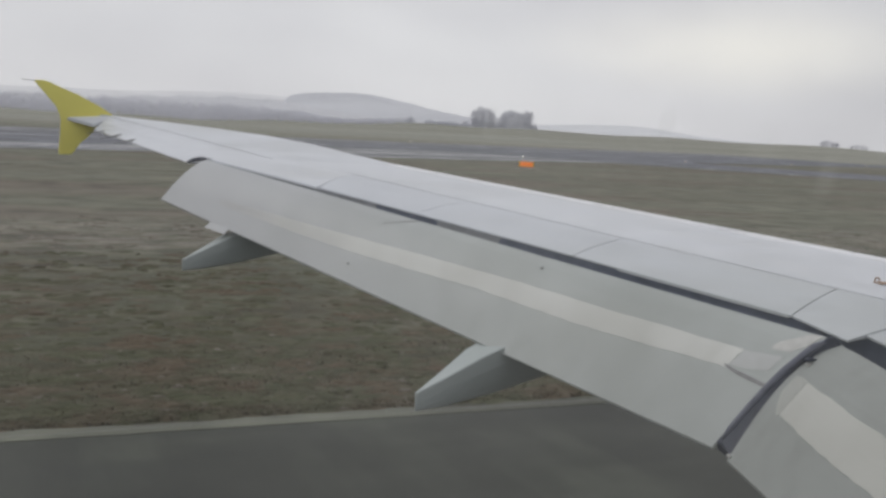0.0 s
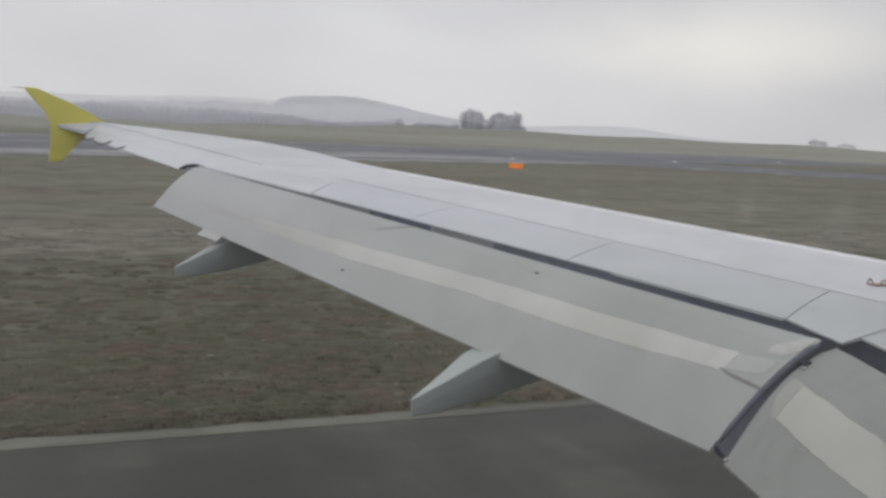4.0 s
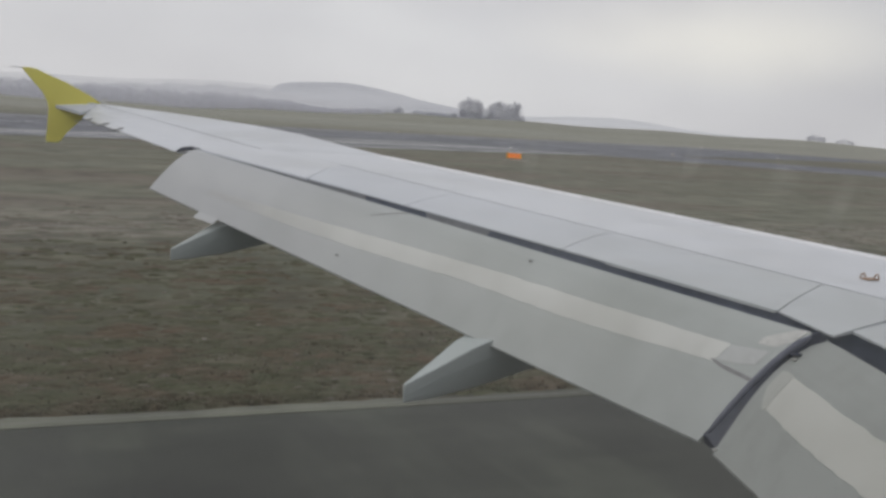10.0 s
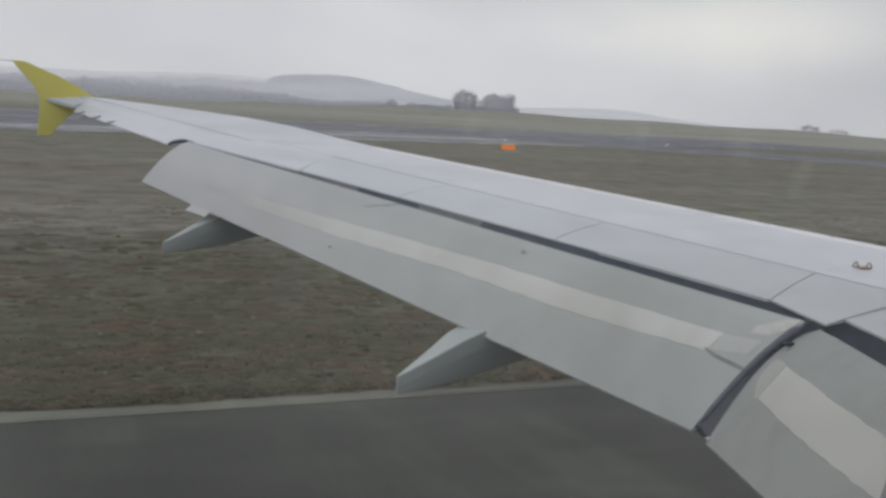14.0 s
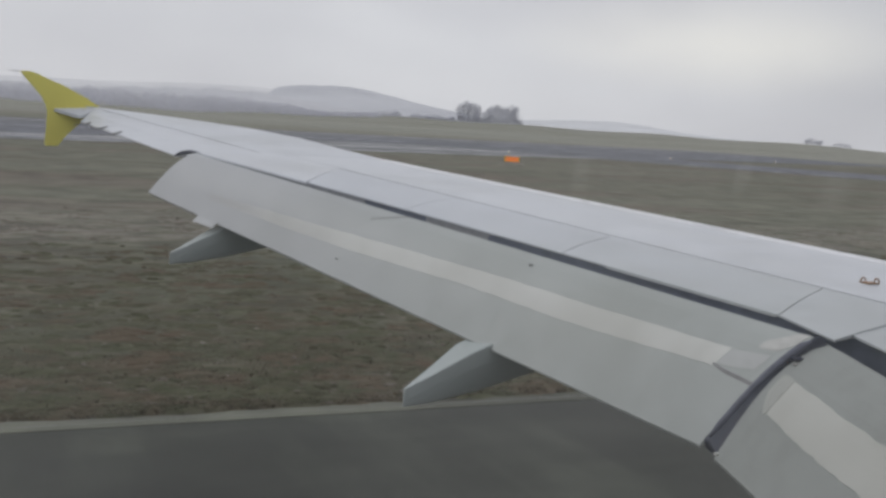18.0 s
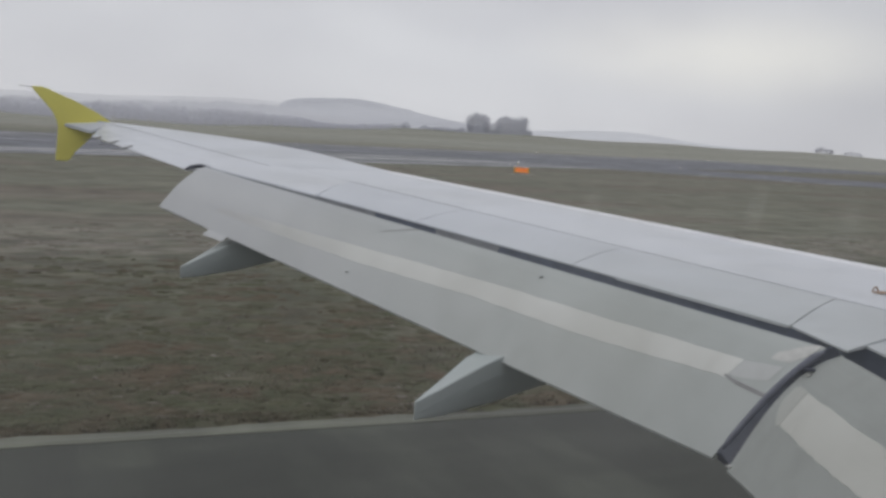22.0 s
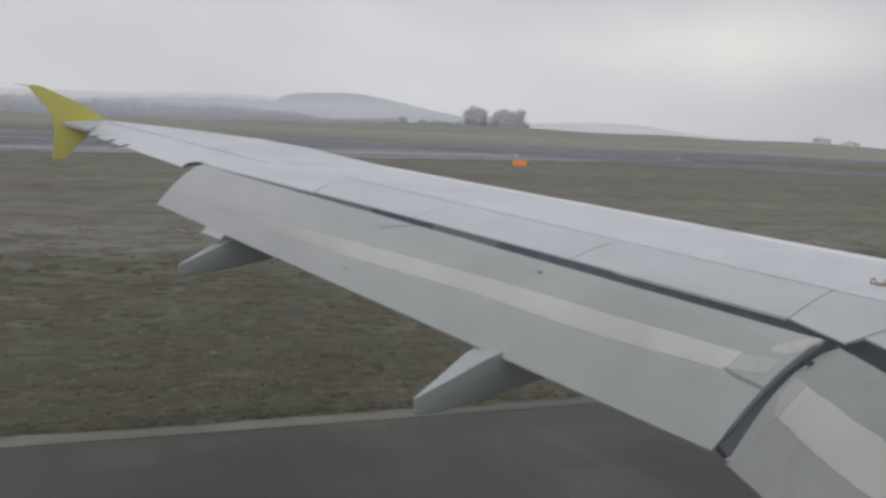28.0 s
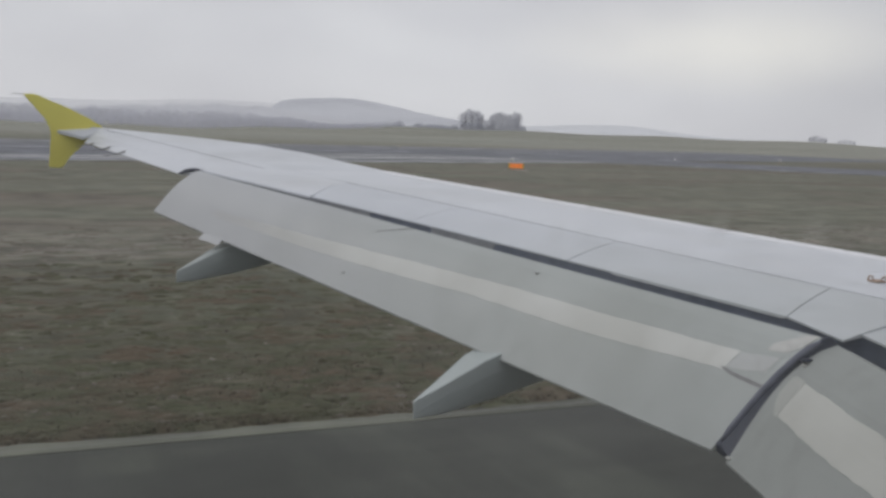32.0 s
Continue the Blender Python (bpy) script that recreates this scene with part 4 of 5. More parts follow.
def ridge(name, prof, r, mat, label, rough=0.03):
    """A hill, rounded in depth; prof: (bearing in degrees, height above eye level)."""
    n, deep = 160, 7
    az0, az1 = prof[0][0], prof[-1][0]
    soft = 0.012 * (az1 - az0)
    v, f = [], []
    for i in range(n + 1):
        t = i / n
        az = az0 + (az1 - az0) * t
        h = float(np.mean(np.interp([az - 2 * soft, az - soft, az, az + soft, az + 2 * soft], [p[0] for p in prof], [p[1] for p in prof])))
        h *= 1 + rough * noise.noise((t * 30, r * 0.01, 0)) + rough * 0.6 * noise.noise((t * 110, r * 0.02, 4))
        for k in range(deep):
            s = k / (deep - 1)
            x, y = at_az(az, r * (0.9 + 0.25 * s))
            v.append((x, y, -2 + (EYE.z + h + 2) * math.sin(math.pi * min(0.5, 0.5 * s * 1.6)) * (1 - 0.6 * max(0, s - 0.65))))
    for i in range(n):
        for k in range(deep - 1):
            a = i * deep + k
            f.append((a, a + 1, a + deep + 1, a + deep))
    return tagged(mesh_object(name, v, f, mat, smooth=True), label, "hill", kind="structure")


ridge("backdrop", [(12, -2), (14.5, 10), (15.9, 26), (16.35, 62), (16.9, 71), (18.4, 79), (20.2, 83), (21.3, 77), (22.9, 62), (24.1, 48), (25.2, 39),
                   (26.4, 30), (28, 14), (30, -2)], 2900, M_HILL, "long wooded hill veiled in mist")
# added pale slope in front, standing for mist at the hill's foot
ridge("backdrop_foot", [(5, 10), (8, 28), (11, 36), (13.5, 40), (15.5, 40), (17, 34), (19, 22), (21.5, 10), (23.5, -2)], 2350, M_FOOT, "pale slope added for mist below the wooded hill", 0.08)
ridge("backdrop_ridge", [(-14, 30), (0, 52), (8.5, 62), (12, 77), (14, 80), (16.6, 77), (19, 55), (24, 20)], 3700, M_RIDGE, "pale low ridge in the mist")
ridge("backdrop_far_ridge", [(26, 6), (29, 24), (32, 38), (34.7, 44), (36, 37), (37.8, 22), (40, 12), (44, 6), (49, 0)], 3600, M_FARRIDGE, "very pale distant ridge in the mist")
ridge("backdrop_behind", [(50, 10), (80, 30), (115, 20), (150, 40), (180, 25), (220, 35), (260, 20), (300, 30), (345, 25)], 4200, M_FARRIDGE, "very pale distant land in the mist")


def wood(name, az0, az1, r0, r1, h0, h1, count, seed, mat, label):
    """A far strip of bare woodland, out of many small ragged clumps."""
    rr = random.Random(seed)
    v, f = [], []
    for _ in range(count):
        az = rr.uniform(az0, az1)
        r = rr.uniform(r0, r1)
        x, y = at_az(az, r)
        crown = h0 + (h1 - h0) * (0.5 + 0.42 * noise.noise((az * 1.3, r * 0.004, seed)) + 0.3 * noise.noise((az * 4.5, r * 0.01, seed + 9))) * rr.uniform(0.75, 1.0)
        zb = rise(x, y)
        crown *= min(1, max(0.25, 1 - (az - 14) / 7))
        for _ in range(40):
            z = zb + crown * rr.uniform(0.12, 1.0)
            px, py = x + rr.gauss(0, 1.8), y + rr.gauss(0, 1.8)
            s = rr.uniform(0.12, 0.38)
            k = len(v)
            v += [(px - s, py, z - s * rr.uniform(0.2, 1)), (px + s * rr.uniform(0.3, 1), py + rr.uniform(-1, 1), z - s * rr.uniform(0, 0.8)),
                  (px + rr.uniform(-s, s) * 0.5, py + rr.uniform(-1, 1), z + s * rr.uniform(0.3, 1.1))]
            f.append((k, k + 1, k + 2))
        k = len(v)
        v += [(x - 0.3, y, zb - 0.5), (x + 0.3, y, zb - 0.5), (x, y, zb + crown * 0.7)]
        f.append((k, k + 1, k + 2))
    return tagged(mesh_object(name, v, f, mat), label, "woodland", kind="stuff")


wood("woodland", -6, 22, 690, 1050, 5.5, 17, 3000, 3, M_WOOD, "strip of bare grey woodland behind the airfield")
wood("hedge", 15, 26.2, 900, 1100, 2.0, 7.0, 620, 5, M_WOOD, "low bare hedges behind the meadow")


def bare_tree(seed, height, at):
    """A leafless, upright tree: a straight trunk, steep limbs, and a narrow open crown of fine twigs."""
    rr = random.Random(seed)
    t = empty("bare_tree", at, "leafless upright grey tree in a clump on the meadow", "tree", "clump of bare trees")
    limbs = [(Vector((0, 0, -0.3)), Vector((rr.gauss(0, 0.2), 0, height * 0.5)), 0.26, 0.16), (Vector((rr.gauss(0, 0.2), 0, height * 0.5)), Vector((rr.gauss(0, 0.3), 0, height * 0.95)), 0.16, 0.04)]
    girth = [height * 0.18 * rr.uniform(0.65, 1.25) for _ in range(6)]

    def reach(q):
        """How far the crown reaches at a share q of the height."""
        return float(np.interp(q, [0, 0.08, 0.3, 0.5, 0.7, 0.9, 1.0], [girth[0] * 0.35, girth[0] * 0.5, girth[1] * 0.85, girth[2] * 1.25, girth[3] * 1.35, girth[4] * 0.95, girth[5] * 0.2]))

    for _ in range(34):
        q, a = rr.uniform(0.08, 0.85), rr.uniform(0, 6.283)
        out = Vector((math.cos(a), math.sin(a), 0)) * reach(q) * rr.uniform(0.5, 0.95)
        p = Vector((0, 0, q * height))
        m = p + out * 0.55 + Vector((0, 0, height * 0.05))
        limbs += [(p, m, 0.09, 0.06), (m, p + out + Vector((0, 0, height * rr.uniform(0.10, 0.2))), 0.06, 0.02)]
    v, f = [], []
    for p, q, r0, r1 in limbs:
        k = len(v)
        d = (q - p).normalized()
        a = d.cross(Vector((0.9, 0.3, 0.1))).normalized()
        b = d.cross(a)
        for c, r in ((p, r0), (q, r1)):
            for w in range(4):
                v.append(c + (a * math.cos(w * math.pi / 2) + b * math.sin(w * math.pi / 2)) * r)
        for w in range(4):
            f.append((k + w, k + (w + 1) % 4, k + 4 + (w + 1) % 4, k + 4 + w))
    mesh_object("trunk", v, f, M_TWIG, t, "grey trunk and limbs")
    v, f = [], []
    for _ in range(210):
        q, a = min(0.97, rr.betavariate(1.5, 1.25)), rr.uniform(0, 6.283)
        wide = reach(q) * rr.random() ** 0.6
        p = Vector((wide * math.cos(a), wide * math.sin(a), q * height))
        for _ in range(13):
            o = p + Vector((rr.gauss(0, 0.6), rr.gauss(0, 0.6), rr.gauss(0, 0.75)))
            w = Vector((rr.gauss(0, 0.5), rr.gauss(0, 0.5), rr.gauss(1, 0.6))).normalized() * rr.uniform(0.5, 1.6)
            e = Vector((rr.gauss(0, 1), rr.gauss(0, 1), rr.gauss(0, 0.4))).normalized() * rr.uniform(0.02, 0.055)
            k = len(v)
            v += [o - e, o + e, o + w]
            f.append((k, k + 1, k + 2))
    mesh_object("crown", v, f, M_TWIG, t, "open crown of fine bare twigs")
    return t


def bush(at, wide, tall, seed, label="low rounded bare bush at the edge of the meadow"):
    """A low dome of twigs on several short stems."""
    rr = random.Random(seed)
    t = empty("bush", at, label, "bush", "bushes on the meadow")
    for _ in range(4):
        a = rr.uniform(0, 6.283)
        top = Vector((math.cos(a) * wide * 0.3, math.sin(a) * wide * 0.2, tall * 0.6))
        part("stem", tube([(0, 0, -0.2), top * 0.5 + Vector((0, 0, 0.2)), top], [0.12, 0.09, 0.04], 5), M_TWIG, t)
    v, f = [], []
    for _ in range(1300):
        a, q = rr.uniform(0, 6.283), rr.random() ** 0.5
        lump = 0.75 + 0.35 * noise.noise((math.cos(a) * q * 3, math.sin(a) * q * 3, seed))
        p = Vector((math.cos(a) * q * wide * 0.5, math.sin(a) * q * wide * 0.4, tall * lump * rr.uniform(0.05, 1.0) * (1 - q * q) ** 0.5))
        w = Vector((rr.gauss(0, 0.8), rr.gauss(0, 0.8), rr.gauss(0.6, 0.7))).normalized() * rr.uniform(0.3, 0.9)
        s = Vector((rr.gauss(0, 1), rr.gauss(0, 1), rr.gauss(0, 1))).normalized() * rr.uniform(0.05, 0.15)
        k = len(v)
        v += [p - s, p + s, p + w]
        f.append((k, k + 1, k + 2))
    mesh_object("crown", v, f, M_TWIG, t, "dense dome of bare twigs")
    return t


def clump():
    rr = random.Random(11)
    kinds = []
    # two groups with a narrow gap between them
    spots = [26.28, 26.62, 27.0, 27.3, 27.8, 28.1, 28.42, 28.75, 29.05, 29.3, 26.45, 26.8, 27.95, 28.6, 28.9, 29.2, 27.15, 28.25, 27.6]
    for i, az in enumerate(spots):
        x, y = at_az(az, 900 + rr.uniform(-22, 22))
        at = (x, y, rise(x, y))
        if i < 4:
            kinds.append(bare_tree(20 + i, (13.6, 17.2, 16.4, 13.8)[i], at))
        else:
            k = rr.uniform(0.8, 1.0)
            tall = float(np.interp(az, [26.2, 26.7, 27.2, 27.6, 27.9, 28.35, 28.8, 29.1, 29.4], [13, 16.8, 15.4, 8.5, 13.2, 16, 12.6, 16.4, 13])) / (13.6, 17.2, 16.4, 13.8)[i % 4]
            copy_thing(kinds[i % 4], Matrix.Translation(at) @ Matrix.Rotation(rr.uniform(0, 6.28), 4, "Z") @ Matrix.Diagonal((k, k, tall * rr.uniform(0.92, 1.05), 1)))
    for i, (az, rad, wide, tall) in enumerate(((22.45, 900, 19, 7.0), (22.95, 905, 9, 8.6), (24.6, 900, 9, 4.2), (25.4, 900, 12, 4.4), (20.6, 910, 10, 5.0), (25.9, 897, 8, 6.5),
                                               (27.5, 897, 9, 9.0), (29.5, 900, 7, 7.0),
                                               (26.5, 899, 12, 9.5), (27.05, 898, 11, 8.5), (28.0, 899, 12, 10.0), (28.55, 898, 11, 9.0), (29.1, 899, 12, 10.0), (25.0, 902, 14, 5.6), (24.0, 905, 12, 5.0))):
        x, y = at_az(az, rad)
        bush((x, y, rise(x, y)), wide, tall, 40 + i)
    # a few low, ragged trees on the skyline
    for i, az in enumerate((44.15, 44.35, 44.6, 44.8, 45.5, 45.75, 46.0, 46.2)):
        x, y = at_az(az, 830 + 4 * (i % 3))
        k = (0.46, 0.5, 0.42, 0.48, 0.3, 0.36, 0.34, 0.3)[i]
        copy_thing(kinds[i % 4], Matrix.Translation((x, y, rise(x, y))) @ Matrix.Rotation(1.3 * i, 4, "Z") @ Matrix.Diagonal((k * 1.7, k * 1.7, k * 0.52, 1)))


clump()


# ---- airfield signs and lamps ----
def stadium(width, thick, z, n=6):
    """A ring with round ends, at height z."""
    r = thick / 2
    c = width / 2 - r
    right = [(c + r * math.sin(a), -r * math.cos(a), z) for a in (math.pi * k / n for k in range(n + 1))]
    return right + [(-x, -y, z) for x, y, z in right]


def board(at, yaw, kind, panels, width, height, label, slab_size, slab_parts=1):
    """A lit guidance board with round ends and a pale lid, on legs over a wide concrete slab; panels: (from, to, face, ink, bars)."""
    s = empty("guidance_sign", at, label, "sign", "airfield guidance signs")
    s.rotation_euler = (0, 0, yaw)
    low, thick = 0.24, 0.30
    part("cabinet", loft([stadium(width, thick, low), stadium(width, thick, low + height)]), M_END_Y if kind == "orange" else M_END_R, s,
         "yellow painted round-ended cabinet" if kind == "orange" else "dark red round-ended cabinet")
    part("lid", loft([stadium(width + 0.03, thick + 0.03, low + height + 0.002), stadium(width + 0.03, thick + 0.03, low + height + 0.03), stadium(width - 0.1, thick - 0.1, low + height + 0.05)]),
         M_LID, s, "pale metal lid")
    span = width - thick
    for a, b, face, ink, bars in panels:
        x0, x1 = (a - 0.5) * span, (b - 0.5) * span
        p = part("face_panel", box(((x0 + x1) / 2, -thick / 2 - 0.008, low + height / 2), (x1 - x0 - 0.02, 0.016, height - 0.08), 0.004), face, s)
        for x, w, h in bars:
            part("character_bar", box((x0 + (x1 - x0) * x, -thick / 2 - 0.02, low + height / 2), ((x1 - x0) * w, 0.006, h * height)), ink, p)
    for x in (-0.38, 0.0, 0.38):
        part("leg", tube([(x * width, 0, 0.05), (x * width, 0, low + 0.02)], 0.035, 8), M_METAL, s)
        part("foot_plate", tube([(x * width, 0, 0.055), (x * width, 0, 0.075)], 0.09, 10), M_METAL, s)
    w, d = slab_size
    for k in range(slab_parts):
        dk = d / slab_parts
        part("concrete_slab", box((0, -d / 2 + dk * (k + 0.5), 0.0), (w, dk - 0.03 * (slab_parts > 1), 0.12), 0.015), M_SLAB, s, "flat pale concrete slab")
    return s


PAIR = [(0.3, 0.24, 0.5), (0.68, 0.24, 0.5)]
FAR = [(0, 1, M_ORANGE, M_DIM, PAIR)]
NEAR = [(0, 0.25, M_ORANGE, M_DIM, PAIR), (0.25, 0.44, M_BLACK, M_ORANGE, [(0.5, 0.35, 0.5)]), (0.44, 1, M_ORANGE, M_BLACK, [(0.16, 0.1, 0.5), (0.4, 0.12, 0.5), (0.66, 0.1, 0.5), (0.84, 0.1, 0.5)])]
HOLD = [(0, 1, M_RED, M_SIGNWHITE, [(0.16, 0.12, 0.5), (0.34, 0.12, 0.5), (0.5, 0.06, 0.1), (0.66, 0.12, 0.5), (0.84, 0.12, 0.5)])]
board((58.3, 113.3, 0), radians(-26), "orange", FAR, 1.85, 0.64, "lit orange guidance sign on the grass beside the runway", (2.8, 1.5))
board((16.0, 103.0, 0), radians(-8), "orange", FAR, 2.4, 0.82, "lit orange guidance sign on the grass before the runway shoulder", (3.4, 1.6))
board((-11.0, 27.4, 0), radians(-38), "orange", NEAR, 3.1, 0.95, "lit orange guidance sign with black characters on a wide slab", (5.0, 2.3))
board((49.2, 27.5, 0), radians(62), "red", HOLD, 2.2, 0.95, "red holding sign with a dark round end on split slabs", (3.2, 2.6), 2)
board((83.5, 48.5, 0), radians(-35), "red", HOLD, 2.6, 0.85, "lit red holding sign with white characters on the grass", (3.6, 1.8))
for x, y in ((-8.9, 25.3), (51.2, 25.2), (-17.3, 21.6)):
    plate = empty("marker_plate", (x, y, 0.0), "flat round white marker plate in the grass", "marker", "marker plates")
    part("disc", tube([(0, 0, 0), (0, 0, 0.03), (0, 0, 0.045)], [0.26, 0.26, 0.23], 20), M_SIGNWHITE, plate)
    part("cap", tube([(0, 0, 0.046), (0, 0, 0.06)], [0.06, 0.05], 10), M_METAL, plate)


def blue_lamp(at):
    s = empty("edge_lamp", at, "tall blue taxiway edge lamp on a yellow foot", "lamp", "blue edge lamps")
    part("base", tube([(0, 0, 0), (0, 0, 0.03), (0, 0, 0.06)], [0.16, 0.15, 0.10], 14), M_FOOT_O, s, "orange-brown round base plate")
    part("post", tube([(0, 0, 0.06), (0, 0, 0.10), (0, 0, 0.19)], [0.10, 0.085, 0.05], 12), M_LAMP_Y, s, "yellow tapered foot")
    part("lens", tube([(0, 0, 0.19), (0, 0, 0.41)], 0.065, 14), M_LENS_B, s, "blue glass cylinder")
    part("cap", tube([(0, 0, 0.41), (0, 0, 0.435), (0, 0, 0.45)], [0.068, 0.06, 0.02], 14), M_LID, s, "pale metal cap")


def low_lamp(at, lens, label, group):
    s = empty("edge_lamp", at, label, "lamp", group)
    part("base", tube([(0, 0, 0), (0, 0, 0.03), (0, 0, 0.06)], [0.19, 0.18, 0.10], 14), M_LAMP_Y, s, "yellow round base plate")
    part("post", tube([(0, 0, 0.06), (0, 0, 0.22)], 0.045, 10), M_SMUDGE, s, "dark grey post")
    part("housing", tube([(0, 0, 0.22), (0, 0, 0.25), (0, 0, 0.27)], [0.06, 0.12, 0.12], 14), M_SMUDGE, s)
    part("lens", tube([(0, 0, 0.27), (0, 0, 0.33), (0, 0, 0.37)], [0.11, 0.115, 0.09], 14), lens, s)
    part("cap", tube([(0, 0, 0.37), (0, 0, 0.39), (0, 0, 0.40)], [0.1, 0.095, 0.04], 14), M_SMUDGE, s)


for x, y in ((-47.3, 13.0), (-11.5, 13.1), (11.2, 13.3), (49.2, 13.4), (54.0, 13.9)):
    blue_lamp((x, y, 0.012))


def lamp_slab(quad, label):
    q = [Vector((x, y, 0.072)) for x, y in quad]
    c = sum(q, Vector()) / 4
    t = empty("lamp_slab", (c.x, c.y, 0.0), label, "slab", "lamp slabs")
    under(part("concrete_slab", slab(q, 0.06, bevel=0.01), M_SLAB, t, "flat pale concrete slab"), t)


lamp_slab([(50.15, 13.85), (51.5, 12.5), (52.85, 13.85), (51.5, 15.2)], "pale concrete slab under the red stop lamps")
for x, y in ((51.25, 13.65), (51.75, 14.05)):
    low_lamp((x, y, 0.072), M_LENS_R, "glowing red stop lamp on a yellow foot", "red stop lamps")
lamp_slab([(-92.0, 15.3), (-87.0, 14.1), (-86.9, 14.7), (-91.9, 15.95)], "long pale concrete slab under a row of lamps")
for k in range(5):
    low_lamp((-91.4 + 0.98 * k, 15.45 - 0.24 * k, 0.072), M_LENS_O, "pale amber lamp with an orange foot on a slab", "amber lamps")
marker = empty("round_marker", (-88.95, 14.95, 0.072), "round yellow marker disc on a short post among the amber lamps", "marker")
part("post", tube([(0, 0, 0), (0, 0, 0.2)], 0.03, 10), M_METAL, marker)
part("disc", tube([(0, -0.02, 0.42), (0, 0.0, 0.42), (0, 0.02, 0.42)], [0.24, 0.25, 0.24], 24), M_LAMP_Y, marker, "round yellow disc")


def runway_lamps():
    """Small elevated lights along both edges of the runway."""
    for w in (9.0, 84.0):
        for s in range(-400, 340, 60):
            p = R0 + RD * (s + 14) + RN * w
            q = empty("runway_lamp", (p.x, p.y, 0.05), "small white runway edge light", "lamp", "runway edge lights")
            part("base", tube([(0, 0, 0), (0, 0, 0.05)], [0.16, 0.14], 10), M_LAMP_Y, q)
            part("post", tube([(0, 0, 0.05), (0, 0, 0.25)], 0.04, 8), M_LAMP_Y, q)
            part("lens", tube([(0, 0, 0.25), (0, 0, 0.33), (0, 0, 0.37)], [0.08, 0.085, 0.04], 10), M_LENS_W, q)


runway_lamps()
def marking(name, line, wide, label, z=0.05):
    """A painted line of even width along a smooth curve."""
    p = smooth_line(line)
    left, right = [], []
    for i, q in enumerate(p):
        d = (Vector(p[min(i + 1, len(p) - 1)]) - Vector(p[max(i - 1, 0)])).normalized()
        left.append((q[0] - d.y * wide / 2, q[1] + d.x * wide / 2))
        right.append((q[0] + d.y * wide / 2, q[1] - d.x * wide / 2))
    return tagged(ribbon(name, left, right, z, M_LINE_Y), label, "marking", kind="structure")


# double yellow edge lines where the taxiway widens, ahead of the aircraft and behind it
for o in (0.0, 0.42):
    marking("taxiway_edge_line", [(49.0, 11.2 - o), (52.5, 12.3 - o), (55.4, 12.7 - o), (60, 12.8 - o), (75, 12.8 - o)], 0.2, "worn double yellow edge line of the taxiway")
    marking("taxiway_edge_line", [(-91.0 + o, 36 - o), (-95.0 - o, 31.0), (-97.2 - o, 24.5), (-96.2 - o, 19.6 - o * 0.4), (-93.6 - o * 0.7, 15.2 - o * 0.7), (-90.5, 13.1 - o), (-86, 12.2 - o), (-60, 12.1 - o)],
            0.2, "worn double yellow edge line of the taxiway")
# the exit behind the aircraft: pavement flaring from the taxiway to the runway, round the end of the grass
east = smooth_line([(-80.0, 16.1), (-86.2, 16.5), (-89.9, 18.3), (-92.1, 21.8), (-92.4, 25.6), (-89.5, 31), (-83.0, 37.0), (-66.0, 47.0), (-30.0, 66.0), (0, 82)])
west = [(-175 + 0.55 * (x + 80), 15 + 0.45 * (y - 16)) for x, y in east]
tagged(ribbon("rear_exit", west, east, 0.035, M_ASPHALT, depth=0.15), "dark asphalt exit between runway and taxiway", "taxiway", kind="structure")
marking("guide_line", [(-120.0, 53.0), (-131.0, 49.0), (-138.5, 44.3), (-142.1, 37.3), (-143.5, 31.1), (-143.6, 24.8), (-143.0, 20.8), (-141.7, 16.5), (-140.3, 13.8), (-139.1, 12.0), (-130, 6.0), (-112, 2.0), (-90, 0.2)],
        0.35, "worn yellow guide line curving off the runway", 0.062)
# a paved stub at the edge of the grass
tagged(ribbon("paved_stub", [(-53.3, 16.3), (-52.2, 20.0), (-50.8, 23.7)], [(-48.6, 16.3), (-47.6, 20.0), (-46.8, 23.8)], 0.03, M_CONCRETE, depth=0.12),
       "short paved stub reaching into the grass", "pavement", kind="structure")


# small mast and huts at the far end of the field
def mast():
    x, y = at_az(6.4, 640)
    m = empty("obstacle_mast", (x, y, rise(x, y)), "red and white banded mast beside white equipment huts", "mast")
    for k in range(5):
        part("band", tube([(0, 0, k * 1.6), (0, 0, k * 1.6 + 1.6)], 0.35, 8), M_RED if k % 2 else M_SIGNWHITE, m)
    for az, s in ((7.0, 2.6), (7.95, 2.1)):
        x, y = at_az(az, 650)
        h = empty("equipment_hut", (x, y, rise(x, y)), "small white equipment hut on the grass", "hut", "equipment huts")
        part("walls", box((0, 0, s / 2), (s, s, s), 0.05), M_SIGNWHITE, h)
        part("roof", box((0, 0, s + 0.1), (s + 0.4, s + 0.4, 0.2), 0.04), M_SMUDGE, h)


mast()


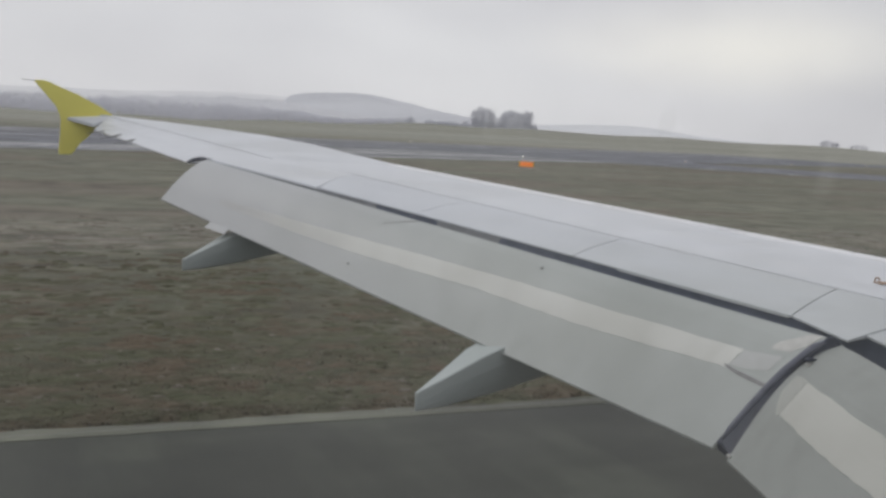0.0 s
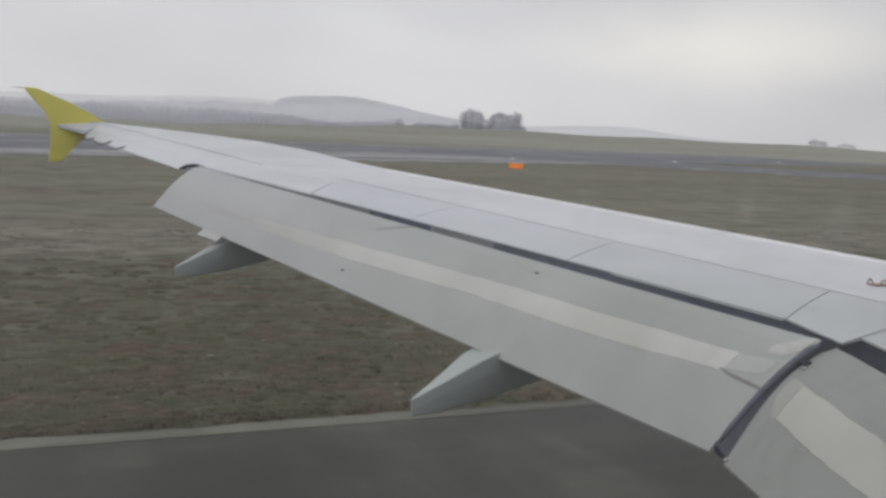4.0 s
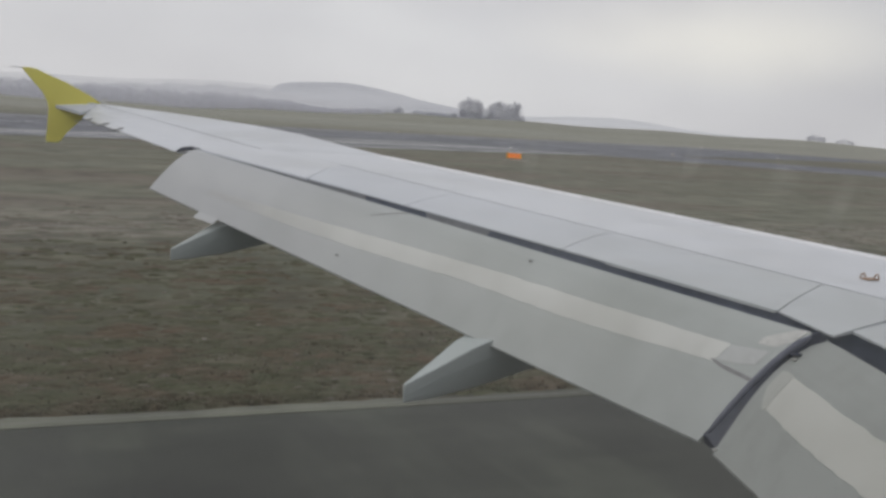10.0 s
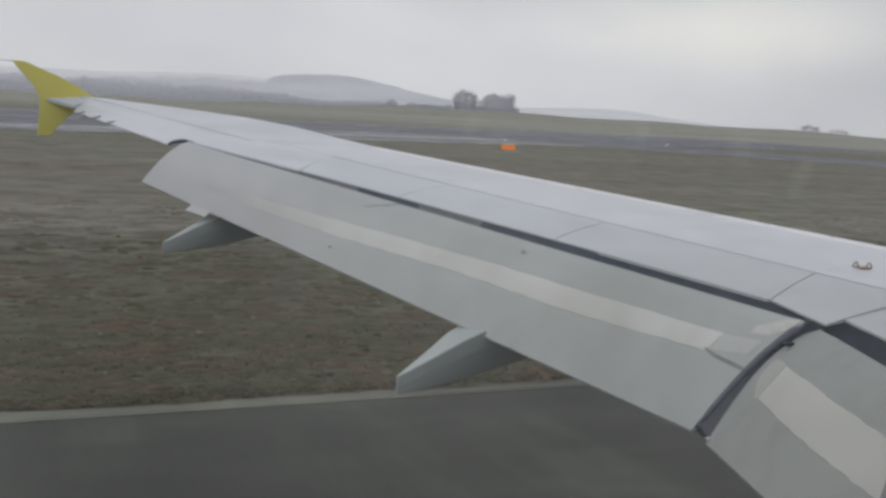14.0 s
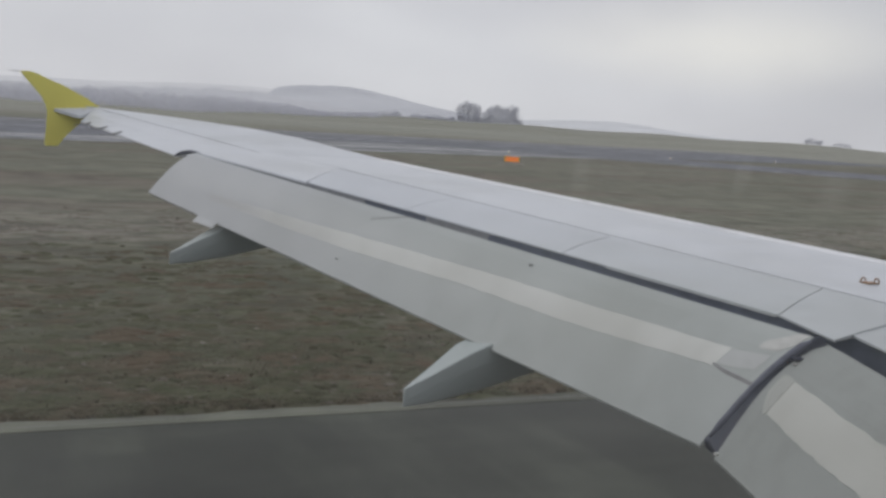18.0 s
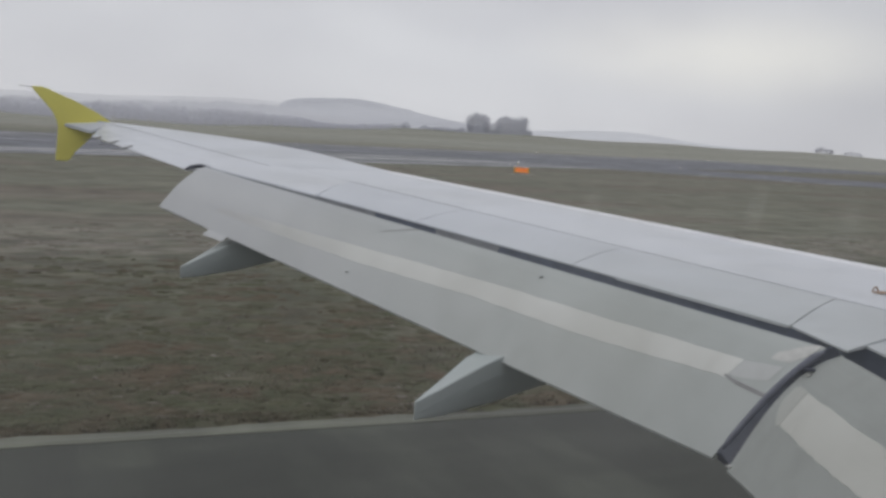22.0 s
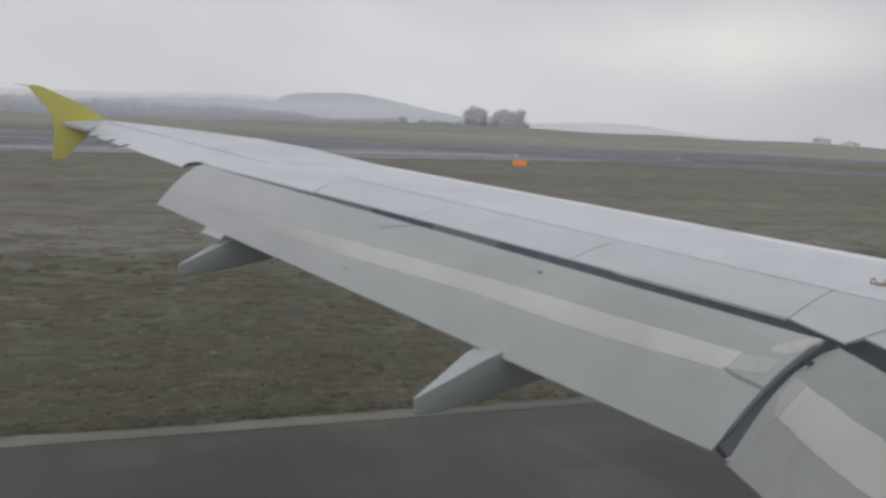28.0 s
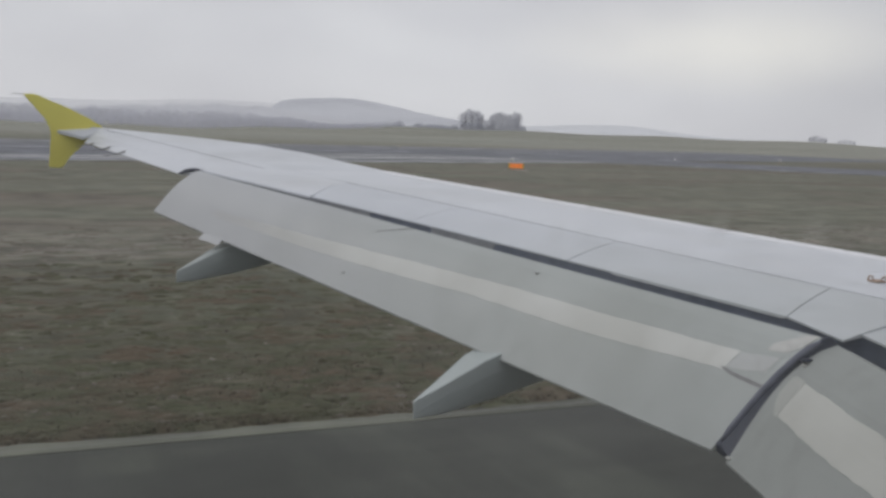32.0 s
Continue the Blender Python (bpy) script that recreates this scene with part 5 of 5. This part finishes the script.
# ---- grass ----
def grass(name, count, y0, y1, hmin, hmax, wide, seed):
    g = np.random.RandomState(seed)
    y = y0 + (y1 - y0) * g.rand(count) ** 1.5
    az = np.radians(-3 + 56 * g.rand(count))
    x = EYE.x + (y - EYE.y) * np.tan(az)
    h = hmin + (hmax - hmin) * g.rand(count) ** 2
    w = wide * (0.5 + g.rand(count))
    turn = g.rand(count) * np.pi
    lean = (g.rand(count, 2) - 0.5) * h[:, None] * 1.6
    v = np.zeros((count, 3, 3))
    v[:, 0, 0], v[:, 0, 1] = x - w * np.cos(turn), y - w * np.sin(turn)
    v[:, 1, 0], v[:, 1, 1] = x + w * np.cos(turn), y + w * np.sin(turn)
    v[:, 2, 0], v[:, 2, 1], v[:, 2, 2] = x + lean[:, 0], y + lean[:, 1], h
    v[:, :2, 2] = 0.0
    me = bpy.data.meshes.new(name)
    me.vertices.add(count * 3)
    me.vertices.foreach_set("co", v.ravel())
    me.loops.add(count * 3)
    me.loops.foreach_set("vertex_index", np.arange(count * 3))
    me.polygons.add(count)
    me.polygons.foreach_set("loop_start", np.arange(count) * 3)
    me.polygons.foreach_set("loop_total", np.full(count, 3))
    me.update()
    me.validate()
    me.materials.append(M_GRASS)
    return tagged(new(name, me), "short brown dead winter grass with straw-coloured tufts", "grass", kind="stuff")


grass("grass", 9000, 16.5, 21, 0.03, 0.09, 0.012, 1)
grass("verge_grass", 6000, 16.46, 16.9, 0.03, 0.10, 0.012, 3)


def tussocks(name, count, y0, y1, wide, tall, seed, power=1.5, share=0.0, mat=M_TUFT, label="matted tussocks of brown, olive and straw winter grass"):
    """Low matted tussocks: ragged mounds, thicker where the sward is uneven."""
    g = np.random.RandomState(seed)
    y = y0 + (y1 - y0) * g.rand(count) ** power
    x = EYE.x + (y - EYE.y) * np.tan(np.radians(-6 + 62 * g.rand(count)))
    lump = np.array([noise.noise((p * 0.55, q * 0.55, seed)) for p, q in zip(x, y)])
    keep = lump > share - 0.45
    x, y, lump = x[keep], y[keep], lump[keep]
    c, n = len(x), 8
    a = wide[0] + (wide[1] - wide[0]) * g.rand(c) ** 1.6
    b = a * (0.4 + 0.5 * g.rand(c))
    h = (tall[0] + (tall[1] - tall[0]) * g.rand(c) ** 2) * (0.75 + 0.9 * np.clip(lump, -0.3, 0.6))
    turn = 2 * np.pi * np.arange(n) / n
    v = np.zeros((c, 1 + 2 * n, 3))
    v[:, 0] = np.stack([x + a * (g.rand(c) - 0.5) * 0.7, y + b * (g.rand(c) - 0.5) * 0.7, h], 1)
    for k, (r, z) in enumerate(((0.55, 0.78), (1.0, 0.0))):
        q = r * (0.65 + 0.65 * g.rand(c, n))
        i = slice(1 + k * n, 1 + (k + 1) * n)
        v[:, i, 0] = x[:, None] + a[:, None] * q * np.cos(turn)
        v[:, i, 1] = y[:, None] + b[:, None] * q * np.sin(turn)
        v[:, i, 2] = h[:, None] * z * (0.55 + 0.75 * g.rand(c, n)) - (0.006 if k else 0.0)
    one = []
    for i in range(n):
        j = (i + 1) % n
        one += [(0, 1 + i, 1 + j), (1 + i, 1 + n + i, 1 + n + j), (1 + i, 1 + n + j, 1 + j)]
    f = (np.array(one)[None] + (np.arange(c) * (1 + 2 * n))[:, None, None]).reshape(-1, 3)
    me = bpy.data.meshes.new(name)
    me.vertices.add(v.size // 3)
    me.vertices.foreach_set("co", v.ravel())
    me.loops.add(f.size)
    me.loops.foreach_set("vertex_index", f.ravel())
    me.polygons.add(len(f))
    me.polygons.foreach_set("loop_start", np.arange(len(f)) * 3)
    me.polygons.foreach_set("loop_total", np.full(len(f), 3))
    me.polygons.foreach_set("use_smooth", np.ones(len(f), bool))
    me.update()
    me.materials.append(mat)
    return tagged(new(name, me), label, "grass", kind="stuff")


tussocks("tussocks", 6300, 16.6, 35, (0.08, 0.46), (0.015, 0.07), 7, 2.2)
tussocks("verge_tussocks", 1300, 16.48, 16.85, (0.05, 0.22), (0.03, 0.10), 9, 1.0, 0.05)
tussocks("verge_clods", 700, 16.5, 18.4, (0.04, 0.16), (0.015, 0.05), 27, 1.6, 0.35, M_STRAW, "pale clods and bleached grass along the taxiway edge")
tussocks("pale_tufts", 700, 16.55, 26, (0.02, 0.085), (0.02, 0.07), 23, 1.3, 0.15, M_STRAW, "small bleached straw-coloured tufts in the grass")
tussocks("straw_tussocks", 2000, 35.5, 46, (0.08, 0.36), (0.012, 0.045), 21, 1.0, 0.35, M_STRAW, "bleached, flattened straw-coloured grass tufts")
# a narrow, partly overgrown rut along the grass
for k, (x0, x1) in enumerate(((-40, -9), (-8, 3.5), (5, 24), (26, 60))):
    p = [(x, 31.9 + 0.12 * noise.noise((x * 0.3, 1.0, k))) for x in np.linspace(x0, x1, 60)]
    tagged(ribbon("rut", p, [(x, y + 0.16 + 0.16 * noise.noise((x * 0.8, 9.0, k))) for x, y in p], 0.008, M_SOIL), "narrow dark rut in the winter grass", "rut", kind="structure")
